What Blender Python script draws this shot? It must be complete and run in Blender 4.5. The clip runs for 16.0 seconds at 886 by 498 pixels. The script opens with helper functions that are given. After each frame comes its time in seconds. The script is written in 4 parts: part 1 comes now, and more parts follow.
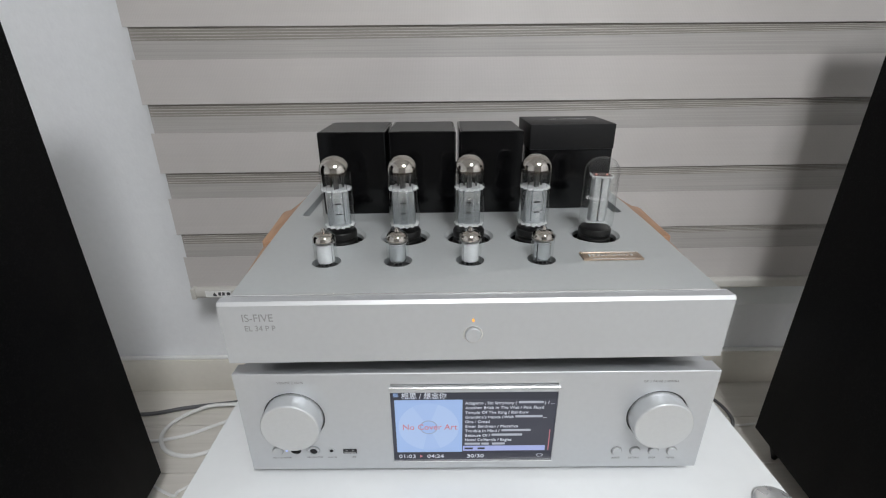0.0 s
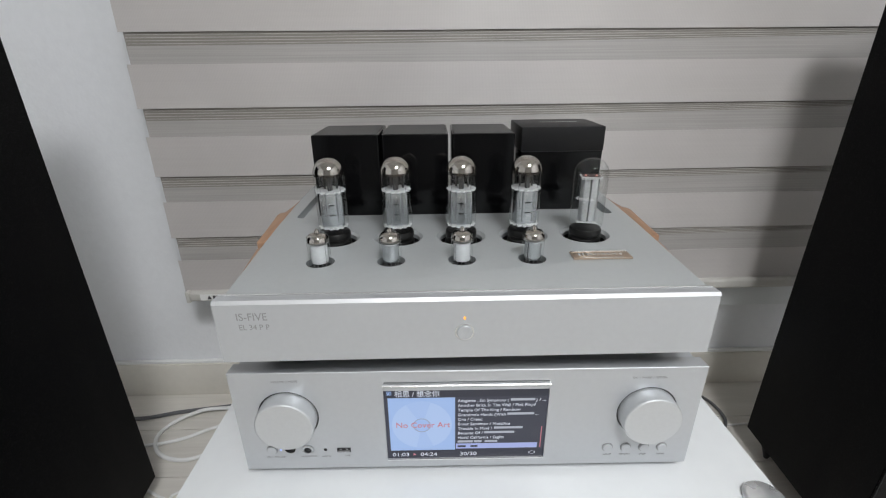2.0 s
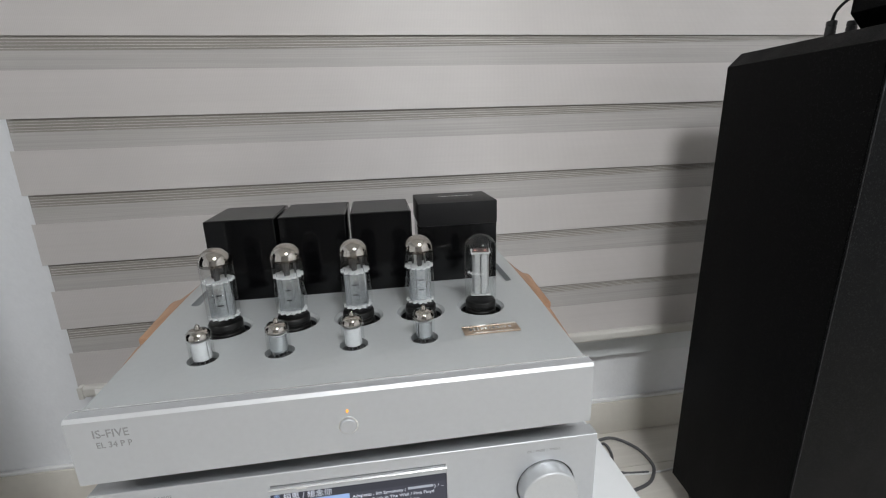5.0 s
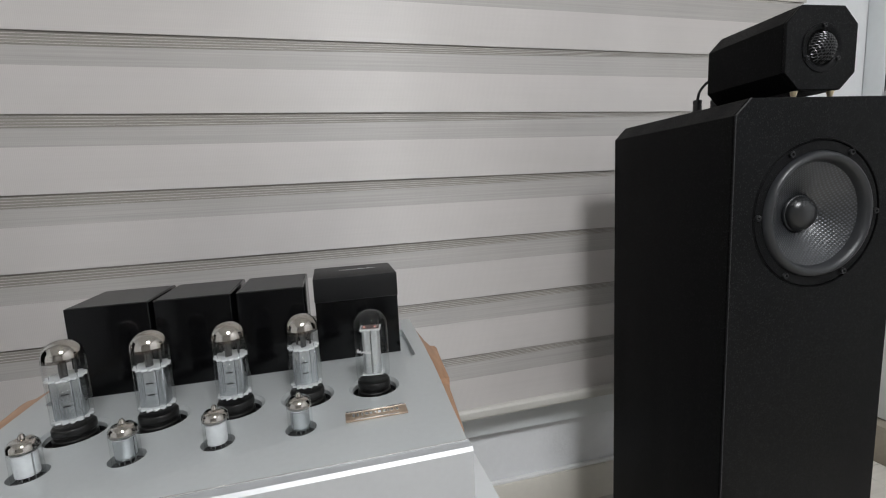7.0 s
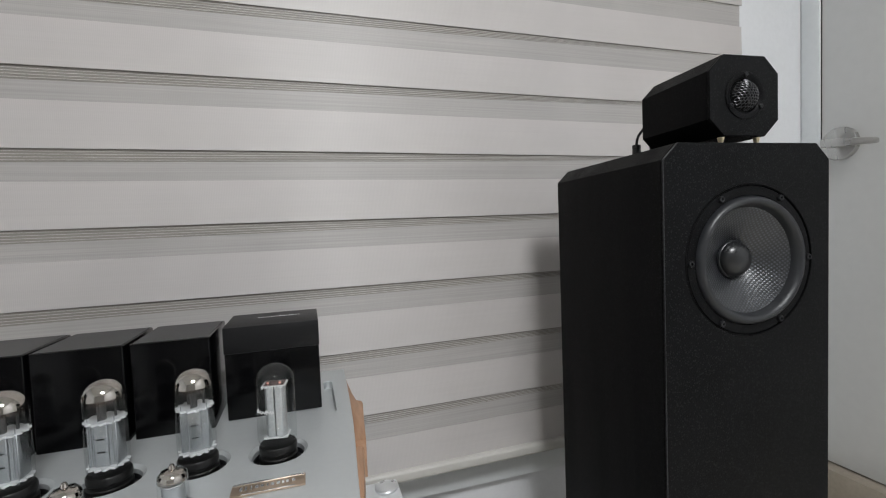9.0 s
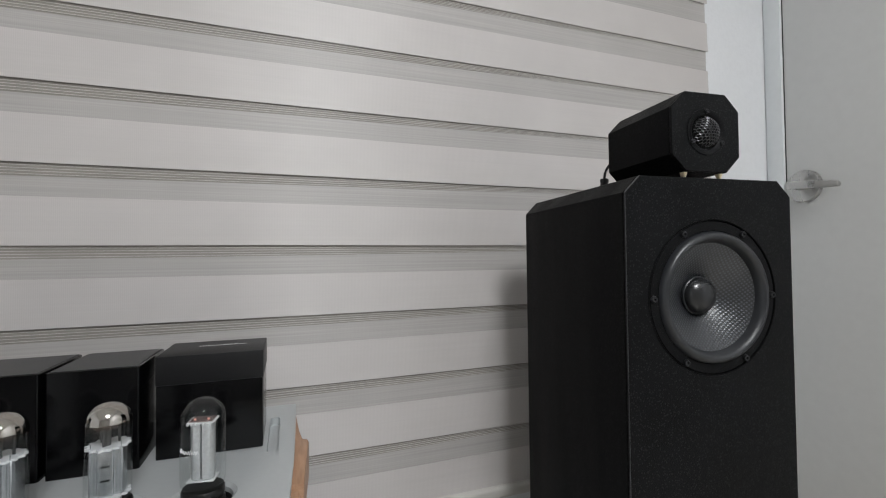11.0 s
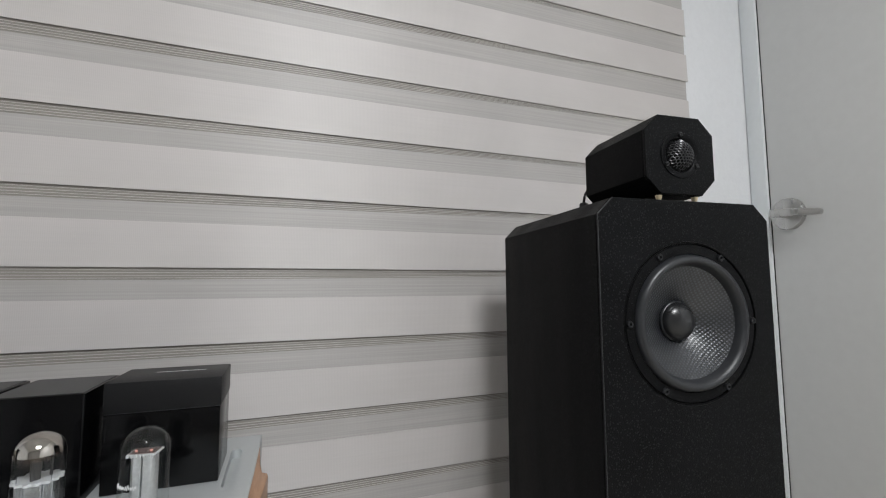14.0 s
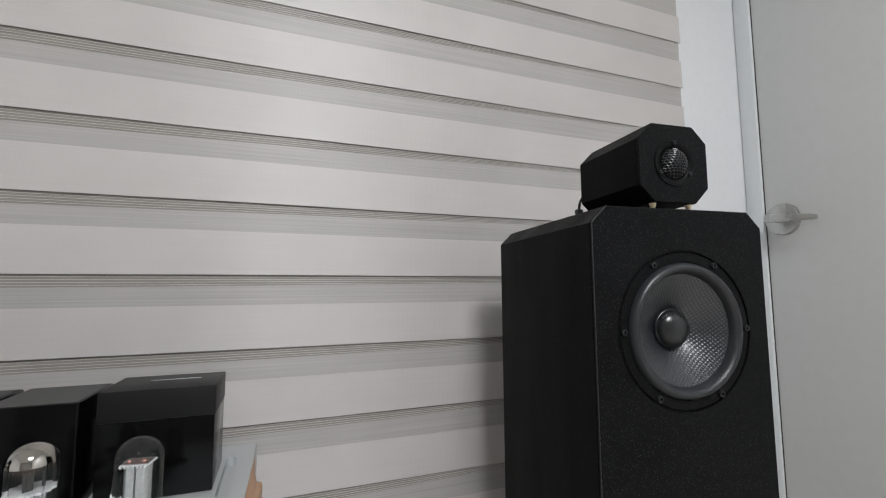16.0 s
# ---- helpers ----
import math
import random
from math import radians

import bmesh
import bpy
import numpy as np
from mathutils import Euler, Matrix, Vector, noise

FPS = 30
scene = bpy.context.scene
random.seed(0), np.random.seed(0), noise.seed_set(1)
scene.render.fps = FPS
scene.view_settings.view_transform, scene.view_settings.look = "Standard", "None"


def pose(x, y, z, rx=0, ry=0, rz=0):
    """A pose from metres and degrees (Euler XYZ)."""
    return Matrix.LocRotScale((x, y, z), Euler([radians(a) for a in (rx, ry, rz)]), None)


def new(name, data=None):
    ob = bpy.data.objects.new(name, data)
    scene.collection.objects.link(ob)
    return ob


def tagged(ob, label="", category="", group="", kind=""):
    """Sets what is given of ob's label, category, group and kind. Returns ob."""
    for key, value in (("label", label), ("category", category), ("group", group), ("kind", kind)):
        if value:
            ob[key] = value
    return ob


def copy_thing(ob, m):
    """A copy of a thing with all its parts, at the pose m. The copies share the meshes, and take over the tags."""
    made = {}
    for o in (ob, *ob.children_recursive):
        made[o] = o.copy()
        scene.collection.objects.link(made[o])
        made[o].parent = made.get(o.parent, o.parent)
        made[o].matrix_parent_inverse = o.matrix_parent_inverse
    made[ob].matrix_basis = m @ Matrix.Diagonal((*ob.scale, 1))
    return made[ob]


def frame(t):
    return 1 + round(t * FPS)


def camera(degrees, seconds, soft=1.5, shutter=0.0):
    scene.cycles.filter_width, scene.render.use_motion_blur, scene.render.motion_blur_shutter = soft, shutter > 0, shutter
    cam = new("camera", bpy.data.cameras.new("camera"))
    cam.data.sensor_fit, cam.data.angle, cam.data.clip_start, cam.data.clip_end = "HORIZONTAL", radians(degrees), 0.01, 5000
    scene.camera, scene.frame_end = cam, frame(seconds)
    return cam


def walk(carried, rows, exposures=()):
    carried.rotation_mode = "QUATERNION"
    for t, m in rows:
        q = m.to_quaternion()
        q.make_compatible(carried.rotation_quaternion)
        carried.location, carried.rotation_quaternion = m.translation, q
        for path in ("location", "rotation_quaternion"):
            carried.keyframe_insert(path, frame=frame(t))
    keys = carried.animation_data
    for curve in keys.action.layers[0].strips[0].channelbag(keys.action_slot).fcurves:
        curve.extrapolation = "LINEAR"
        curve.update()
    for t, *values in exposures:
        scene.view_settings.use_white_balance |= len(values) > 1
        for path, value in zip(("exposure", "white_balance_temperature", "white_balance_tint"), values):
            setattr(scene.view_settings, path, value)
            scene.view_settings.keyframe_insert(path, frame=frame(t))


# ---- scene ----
cam = camera(89.98, 16.0, soft=1.15)
PATH = [
    (0.0, -0.0338, -0.3231, 0.6927, -0.76, -23.07, 0.49),
    (0.5, -0.0318, -0.3223, 0.6916, -0.52, -23.07, 0.68),
    (1.0, -0.0326, -0.3223, 0.6878, -0.45, -23.17, 0.90),
    (1.5, -0.0302, -0.3241, 0.6872, -0.66, -22.94, 0.66),
    (2.0, -0.0303, -0.3309, 0.6908, -1.33, -22.46, 0.53),
    (2.5, -0.0230, -0.3290, 0.6940, -1.72, -21.94, 0.39),
    (3.0, -0.0176, -0.3309, 0.6976, -2.28, -21.42, 0.32),
    (5.5, 0.0485, -0.3331, 0.7212, -10.28, -13.54, 2.02),
    (6.0, 0.0683, -0.3346, 0.7177, -11.79, -10.99, 2.17),
    (6.5, 0.0840, -0.3314, 0.7193, -13.64, -9.21, 2.26),
    (7.0, 0.1061, -0.3317, 0.7240, -14.42, -7.83, 2.74),
    (7.5, 0.1225, -0.3299, 0.7220, -15.11, -6.27, 2.82),
    (8.0, 0.1393, -0.3281, 0.7253, -15.96, -5.17, 2.20),
    (8.5, 0.1563, -0.3225, 0.7225, -16.57, -3.78, 2.30),
    (9.0, 0.1743, -0.3170, 0.7237, -17.16, -2.78, 2.25),
    (11.5, 0.2182, -0.3051, 0.7178, -19.48, 2.13, 0.53),
    (12.0, 0.2304, -0.3074, 0.7173, -19.44, 2.84, 0.47),
    (12.5, 0.2353, -0.3032, 0.7156, -19.64, 3.44, 0.28),
    (13.0, 0.2381, -0.3027, 0.7160, -19.71, 3.85, 0.31),
    (13.5, 0.2409, -0.3017, 0.7157, -19.65, 4.29, 0.26),
    (14.0, 0.2395, -0.3010, 0.7120, -19.86, 4.94, 0.34),
    (14.5, 0.2432, -0.3032, 0.7178, -19.77, 4.76, 0.44),
    (15.0, 0.2448, -0.3013, 0.7183, -20.06, 4.79, 0.31),
    (15.5, 0.2452, -0.3002, 0.7165, -20.12, 4.92, 0.52),
    (16.0, 0.2419, -0.3038, 0.7175, -20.13, 5.31, 0.38),
]
walk(cam, [(t, pose(x, y, z, 90 + pitch, roll, yaw)) for t, x, y, z, yaw, pitch, roll in PATH],
     exposures=[(0.0, -0.11), (3.0, -0.11), (5.5, -0.13), (9.0, -0.15), (11.5, -0.16), (13.0, -0.11), (16.0, -0.12)])

# ---- world and lamps ----
world = bpy.data.worlds.new("night")
world.use_nodes = True
world.node_tree.nodes["Background"].inputs[0].default_value = (0.05, 0.06, 0.08, 1)
world.node_tree.nodes["Background"].inputs[1].default_value = 0.2
scene.world = world


def area_lamp(name, m, sx, sy, power, color):
    data = bpy.data.lights.new(name, "AREA")
    data.shape, data.size, data.size_y, data.energy, data.color = "RECTANGLE", sx, sy, power, color
    ob = new(name, data)
    ob.matrix_world = m
    return ob


LAMP = (0.40, -1.35, 2.27)
area_lamp("ceiling_lamp", pose(LAMP[0], LAMP[1], LAMP[2] - 0.075), 0.56, 0.56, 45.0, (0.965, 0.985, 1.0))


# ---- materials ----
def principled(name):
    m = bpy.data.materials.new(name)
    m.use_nodes = True
    return m, m.node_tree.nodes, m.node_tree.links, m.node_tree.nodes["Principled BSDF"]


def surface(name, color, rough=0.5, metal=0.0, vary=0.06, scale=40.0, bump=0.0, bump_scale=400.0, stretch=(1, 1, 1),
            coat=0.0, rough_vary=0.08, per_object=0.0, gloss=0.5):
    """A surface with grain at two scales: colour and roughness drift slowly, relief is fine."""
    m, n, l, b = principled(name)
    co = n.new("ShaderNodeTexCoord")
    mp = n.new("ShaderNodeMapping")
    mp.inputs["Scale"].default_value = stretch
    l.new(co.outputs["Object"], mp.inputs["Vector"])
    big, fine = n.new("ShaderNodeTexNoise"), n.new("ShaderNodeTexNoise")
    big.inputs["Scale"].default_value, big.inputs["Detail"].default_value = scale * 0.12, 4
    fine.inputs["Scale"].default_value, fine.inputs["Detail"].default_value = scale * 6, 3
    l.new(mp.outputs[0], big.inputs["Vector"])
    l.new(mp.outputs[0], fine.inputs["Vector"])
    mix = n.new("ShaderNodeMath")
    mix.operation = "ADD"
    l.new(big.outputs["Fac"], mix.inputs[0])
    l.new(fine.outputs["Fac"], mix.inputs[1])
    last = mix
    if per_object:
        info, sc, ad = n.new("ShaderNodeObjectInfo"), n.new("ShaderNodeMath"), n.new("ShaderNodeMath")
        sc.operation, sc.inputs[1].default_value, ad.operation = "MULTIPLY", per_object, "ADD"
        l.new(info.outputs["Random"], sc.inputs[0])
        l.new(sc.outputs[0], ad.inputs[0])
        l.new(mix.outputs[0], ad.inputs[1])
        last = ad
    ramp = n.new("ShaderNodeMapRange")
    ramp.inputs["From Min"].default_value, ramp.inputs["From Max"].default_value = 0.6, 1.4 + per_object
    ramp.inputs["To Min"].default_value, ramp.inputs["To Max"].default_value = 1 - vary, 1 + vary
    l.new(last.outputs[0], ramp.inputs["Value"])
    tint = n.new("ShaderNodeVectorMath")
    tint.operation, tint.inputs[0].default_value = "SCALE", color
    l.new(ramp.outputs[0], tint.inputs["Scale"])
    l.new(tint.outputs[0], b.inputs["Base Color"])
    rr = n.new("ShaderNodeMapRange")
    rr.inputs["From Min"].default_value, rr.inputs["From Max"].default_value = 0.3, 0.7
    rr.inputs["To Min"].default_value, rr.inputs["To Max"].default_value = max(0.02, rough - rough_vary), min(1, rough + rough_vary)
    l.new(big.outputs["Fac"], rr.inputs["Value"])
    l.new(rr.outputs[0], b.inputs["Roughness"])
    b.inputs["Metallic"].default_value = metal
    b.inputs["Specular IOR Level"].default_value = gloss
    b.inputs["Coat Weight"].default_value = coat
    if bump:
        bn, bp = n.new("ShaderNodeTexNoise"), n.new("ShaderNodeBump")
        bn.inputs["Scale"].default_value, bn.inputs["Detail"].default_value = bump_scale, 4
        bp.inputs["Strength"].default_value, bp.inputs["Distance"].default_value = bump, 0.0008
        l.new(mp.outputs[0], bn.inputs["Vector"])
        l.new(bn.outputs["Fac"], bp.inputs["Height"])
        l.new(bp.outputs[0], b.inputs["Normal"])
    return m


def glowing(name, color, strength):
    m, n, l, b = principled(name)
    b.inputs["Base Color"].default_value = (0.02, 0.02, 0.02, 1)
    b.inputs["Emission Color"].default_value = (*color, 1)
    b.inputs["Emission Strength"].default_value = strength
    return m


def clear_glass(name, tint=(0.97, 0.98, 0.98), ior=1.5):
    """Thin clear glass: straight through, with more gloss towards the rim."""
    m = bpy.data.materials.new(name)
    m.use_nodes = True
    n, l = m.node_tree.nodes, m.node_tree.links
    n.clear()
    out, mix, tr, gl, fr, po, ma = (n.new("ShaderNode" + k) for k in ("OutputMaterial", "MixShader", "BsdfTransparent", "BsdfGlossy", "LayerWeight", "Math", "Math"))
    tr.inputs[0].default_value = (*tint, 1)
    gl.inputs["Roughness"].default_value = 0.03
    po.operation, po.inputs[1].default_value = "POWER", 4.0
    ma.operation, ma.inputs[1].default_value, ma.inputs[2].default_value = "MULTIPLY_ADD", 0.55, ((ior - 1) / (ior + 1)) ** 2
    l.new(fr.outputs["Facing"], po.inputs[0])
    l.new(po.outputs[0], ma.inputs[0])
    l.new(ma.outputs[0], mix.inputs[0])
    l.new(tr.outputs[0], mix.inputs[1])
    l.new(gl.outputs[0], mix.inputs[2])
    l.new(mix.outputs[0], out.inputs[0])
    return m


def fabric(name, color, threads, see_through=0.0, sheen=0.6, streak=0.02):
    """Woven blind cloth: fine upright ribs of colour and a satin weft that stretches highlights upright."""
    m, n, l, b = principled(name)
    co, mp, wv, no = (n.new("ShaderNode" + k) for k in ("TexCoord", "Mapping", "TexWave", "TexNoise"))
    l.new(co.outputs["Object"], mp.inputs[0])
    wv.wave_type, wv.bands_direction = "BANDS", "X"
    wv.inputs["Scale"].default_value, wv.inputs["Distortion"].default_value, wv.inputs["Detail"].default_value = threads, 0.4, 1
    no.inputs["Scale"].default_value, no.inputs["Detail"].default_value = 6.0, 5
    l.new(mp.outputs[0], wv.inputs["Vector"])
    l.new(mp.outputs[0], no.inputs["Vector"])
    r1, r2, mul, tint = (n.new("ShaderNode" + k) for k in ("MapRange", "MapRange", "Math", "VectorMath"))
    r1.inputs["To Min"].default_value, r1.inputs["To Max"].default_value = 0.96, 1.025
    r2.inputs["From Min"].default_value, r2.inputs["From Max"].default_value = 0.3, 0.7
    r2.inputs["To Min"].default_value, r2.inputs["To Max"].default_value = 0.95, 1.05
    l.new(wv.outputs["Fac"], r1.inputs["Value"])
    l.new(no.outputs["Fac"], r2.inputs["Value"])
    mul.operation = "MULTIPLY"
    sm, sn, sr, m2 = (n.new("ShaderNode" + k) for k in ("Mapping", "TexNoise", "MapRange", "Math"))
    sm.inputs["Scale"].default_value = (3.0, 1.0, 420.0)
    sn.inputs["Scale"].default_value, sn.inputs["Detail"].default_value = 1.0, 3
    l.new(co.outputs["Object"], sm.inputs[0])
    l.new(sm.outputs[0], sn.inputs["Vector"])
    sr.inputs["From Min"].default_value, sr.inputs["From Max"].default_value = 0.3, 0.7
    sr.inputs["To Min"].default_value, sr.inputs["To Max"].default_value = 1 - streak, 1 + streak
    l.new(sn.outputs["Fac"], sr.inputs["Value"])
    m2.operation = "MULTIPLY"
    l.new(r2.outputs[0], m2.inputs[0])
    l.new(sr.outputs[0], m2.inputs[1])
    l.new(r1.outputs[0], mul.inputs[0])
    l.new(m2.outputs[0], mul.inputs[1])
    tint.operation, tint.inputs[0].default_value = "SCALE", color
    l.new(mul.outputs[0], tint.inputs["Scale"])
    l.new(tint.outputs[0], b.inputs["Base Color"])
    b.inputs["Roughness"].default_value = 0.54
    b.inputs["Specular IOR Level"].default_value, b.inputs["IOR"].default_value = sheen, 1.85
    b.inputs["Anisotropic"].default_value = 0.75
    along, bp = n.new("ShaderNodeCombineXYZ"), n.new("ShaderNodeBump")
    along.inputs["Z"].default_value = 1.0
    l.new(along.outputs[0], b.inputs["Tangent"])
    bp.inputs["Strength"].default_value, bp.inputs["Distance"].default_value = 0.12, 0.0004
    l.new(no.outputs["Fac"], bp.inputs["Height"])
    l.new(bp.outputs[0], b.inputs["Normal"])
    if see_through:
        tr, mix = n.new("ShaderNodeBsdfTransparent"), n.new("ShaderNodeMixShader")
        mix.inputs[0].default_value = see_through
        l.new(b.outputs[0], mix.inputs[1])
        l.new(tr.outputs[0], mix.inputs[2])
        l.new(mix.outputs[0], n["Material Output"].inputs[0])
    return m


def wood_grain(name, color, dark, scale, stretch, rough=0.45, bump=0.1, per_object=0.0):
    m, n, l, b = principled(name)
    co, mp, no, wv = (n.new("ShaderNode" + k) for k in ("TexCoord", "Mapping", "TexNoise", "TexNoise"))
    mp.inputs["Scale"].default_value = stretch
    l.new(co.outputs["Object"], mp.inputs[0])
    no.inputs["Scale"].default_value, no.inputs["Detail"].default_value, no.inputs["Distortion"].default_value = scale, 6, 0.8
    wv.inputs["Scale"].default_value, wv.inputs["Detail"].default_value = scale * 7, 3
    l.new(mp.outputs[0], no.inputs["Vector"])
    l.new(mp.outputs[0], wv.inputs["Vector"])
    mul, ramp = n.new("ShaderNodeMath"), n.new("ShaderNodeValToRGB")
    mul.operation = "MULTIPLY_ADD"
    mul.inputs[1].default_value = 0.35
    l.new(wv.outputs["Fac"], mul.inputs[0])
    l.new(no.outputs["Fac"], mul.inputs[2])
    ramp.color_ramp.elements[0].position, ramp.color_ramp.elements[1].position = 0.45, 0.9
    ramp.color_ramp.elements[0].color, ramp.color_ramp.elements[1].color = (*dark, 1), (*color, 1)
    last = mul
    if per_object:
        info, ad = n.new("ShaderNodeObjectInfo"), n.new("ShaderNodeMath")
        ad.operation, ad.inputs[1].default_value = "MULTIPLY_ADD", per_object
        l.new(info.outputs["Random"], ad.inputs[0])
        l.new(mul.outputs[0], ad.inputs[2])
        last = ad
    l.new(last.outputs[0], ramp.inputs[0])
    l.new(ramp.outputs[0], b.inputs["Base Color"])
    b.inputs["Roughness"].default_value = rough
    bp = n.new("ShaderNodeBump")
    bp.inputs["Strength"].default_value, bp.inputs["Distance"].default_value = bump, 0.0006
    l.new(wv.outputs["Fac"], bp.inputs["Height"])
    l.new(bp.outputs[0], b.inputs["Normal"])
    return m


def woven_cone(name):
    """Glass-fibre weave: a checker of raised threads under clear resin."""
    m, n, l, b = principled(name)
    co, mp, wx, wz, mul, bp = (n.new("ShaderNode" + k) for k in ("TexCoord", "Mapping", "TexWave", "TexWave", "Math", "Bump"))
    mp.inputs["Rotation"].default_value = (0, radians(38), 0)
    l.new(co.outputs["Object"], mp.inputs["Vector"])
    for w, d in ((wx, "X"), (wz, "Z")):
        w.wave_type, w.bands_direction = "BANDS", d
        w.inputs["Scale"].default_value = 78.0
        l.new(mp.outputs[0], w.inputs["Vector"])
    mul.operation = "MULTIPLY"
    l.new(wx.outputs["Fac"], mul.inputs[0])
    l.new(wz.outputs["Fac"], mul.inputs[1])
    ramp = n.new("ShaderNodeValToRGB")
    ramp.color_ramp.elements[0].color, ramp.color_ramp.elements[1].color = (0.008, 0.0085, 0.0095, 1), (0.060, 0.067, 0.081, 1)
    l.new(mul.outputs[0], ramp.inputs[0])
    l.new(ramp.outputs[0], b.inputs["Base Color"])
    bp.inputs["Strength"].default_value, bp.inputs["Distance"].default_value = 0.5, 0.0007
    l.new(mul.outputs[0], bp.inputs["Height"])
    l.new(bp.outputs[0], b.inputs["Normal"])
    b.inputs["Roughness"].default_value, b.inputs["Metallic"].default_value = 0.31, 0.35
    b.inputs["Specular IOR Level"].default_value = 0.8
    b.inputs["Coat Weight"].default_value = 0.45
    b.inputs["Coat Roughness"].default_value = 0.32
    return m


M_ALU = surface("satin_aluminium", (0.53, 0.545, 0.565), 0.5, 0.55, 0.03, 30, 0.08, 1500)
M_PLATE = surface("bead_blasted_aluminium", (0.50, 0.52, 0.525), 0.5, 0.45, 0.03, 30, 0.15, 2200)
M_RIM = surface("polished_edge", (0.9, 0.9, 0.9), 0.25, 0.9, 0.02, 30)
M_KNOB = surface("turned_aluminium", (0.60, 0.615, 0.63), 0.46, 0.6, 0.03, 60, 0.08, 900)
M_DARKMETAL = surface("dark_steel", (0.05, 0.05, 0.052), 0.5, 0.3, 0.1, 40)
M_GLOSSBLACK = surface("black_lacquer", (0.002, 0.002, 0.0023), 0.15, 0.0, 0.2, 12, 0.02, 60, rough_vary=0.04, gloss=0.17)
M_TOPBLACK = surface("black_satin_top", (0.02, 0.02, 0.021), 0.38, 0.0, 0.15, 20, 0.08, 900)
M_LIDBLACK = surface("black_anodised_lid", (0.0062, 0.0062, 0.0068), 0.42, 0.0, 0.15, 30, 0.15, 1200, gloss=0.26)
M_SPEAKER = surface("black_stained_oak", (0.0023, 0.0024, 0.0027), 0.50, 0.0, 0.8, 60, 0.22, 900, (3, 3, 0.35), gloss=0.075)
M_BAFFLE = surface("black_lacquered_baffle", (0.0024, 0.0025, 0.0029), 0.44, 0.0, 1.0, 130, 0.40, 800, gloss=0.10)


def dusty(m, scale, size, tone=0.07):
    """Scattered pale specks of dust on a dark surface."""
    n, l = m.node_tree.nodes, m.node_tree.links
    b = n["Principled BSDF"]
    old = b.inputs["Base Color"].links[0].from_socket
    co, vo, lt, gate, mu, mix = (n.new("ShaderNode" + k) for k in ("TexCoord", "TexVoronoi", "Math", "Math", "Math", "MixRGB"))
    vo.inputs["Scale"].default_value = scale
    l.new(co.outputs["Object"], vo.inputs["Vector"])
    lt.operation, lt.inputs[1].default_value = "LESS_THAN", size
    gate.operation, gate.inputs[1].default_value = "GREATER_THAN", 0.6
    mu.operation = "MULTIPLY"
    l.new(vo.outputs["Distance"], lt.inputs[0])
    l.new(vo.outputs["Color"], gate.inputs[0])
    l.new(lt.outputs[0], mu.inputs[0])
    l.new(gate.outputs[0], mu.inputs[1])
    l.new(mu.outputs[0], mix.inputs[0])
    l.new(old, mix.inputs[1])
    mix.inputs[2].default_value = (tone, tone, tone * 1.04, 1)
    l.new(mix.outputs[0], b.inputs["Base Color"])


dusty(M_SPEAKER, 400, 0.36, 0.0110)
dusty(M_BAFFLE, 420, 0.36, 0.0150)
dusty(M_SPEAKER, 60, 0.03, 0.05)
dusty(M_BAFFLE, 75, 0.03, 0.05)
M_ARRIS = surface("worn_black_edge", (0.030, 0.031, 0.034), 0.5, 0.0, 0.8, 40, 0.2, 900, gloss=0.3)
M_SCREW = surface("blackened_screw", (0.017, 0.0175, 0.019), 0.34, 0.3, 0.3, 60)
M_RUBBER = surface("rubber_surround", (0.015, 0.0162, 0.0188), 0.40, 0.0, 0.1, 30, 0.1, 400)
M_DUST = surface("dust_cap", (0.012, 0.0125, 0.0135), 0.3, 0.0, 0.1, 30)
M_BLACK = surface("black_plastic", (0.008, 0.008, 0.009), 0.4, 0.0, 0.1, 40, gloss=0.35)
M_BAKELITE = surface("black_bakelite", (0.006, 0.0058, 0.0058), 0.32, 0.0, 0.15, 40, gloss=0.35)
M_CONE = woven_cone("glass_fibre_cone")
M_GRILL = surface("black_mesh_grill", (0.055, 0.055, 0.058), 0.3, 0.7, 0.1, 40)
M_BRASS = surface("brass", (0.84, 0.72, 0.50), 0.34, 1.0, 0.05, 60)
M_COPPER = surface("copper_plaque", (0.50, 0.39, 0.30), 0.35, 0.9, 0.08, 60, 0.1, 900, (1, 12, 1))
M_CHROME = surface("getter_mirror", (0.53, 0.485, 0.445), 0.05, 1.0, 0.12, 50, rough_vary=0.03)
M_ANODE = surface("grey_anode", (0.52, 0.535, 0.55), 0.27, 0.9, 0.15, 60)
M_ANODE_L = surface("pale_anode", (0.64, 0.65, 0.66), 0.5, 0.1, 0.1, 60)
M_MICA = surface("white_mica", (0.86, 0.87, 0.88), 0.4, 0.0, 0.05, 60)
M_GETTER = surface("thin_getter_film", (0.10, 0.075, 0.06), 0.08, 0.9, 0.2, 60)


def half_clear(m, amount):
    """Lets part of the light straight through."""
    n, l = m.node_tree.nodes, m.node_tree.links
    blend, clear = n.new("ShaderNodeMixShader"), n.new("ShaderNodeBsdfTransparent")
    blend.inputs[0].default_value = amount
    l.new(n["Principled BSDF"].outputs[0], blend.inputs[1])
    l.new(clear.outputs[0], blend.inputs[2])
    l.new(blend.outputs[0], n["Material Output"].inputs[0])


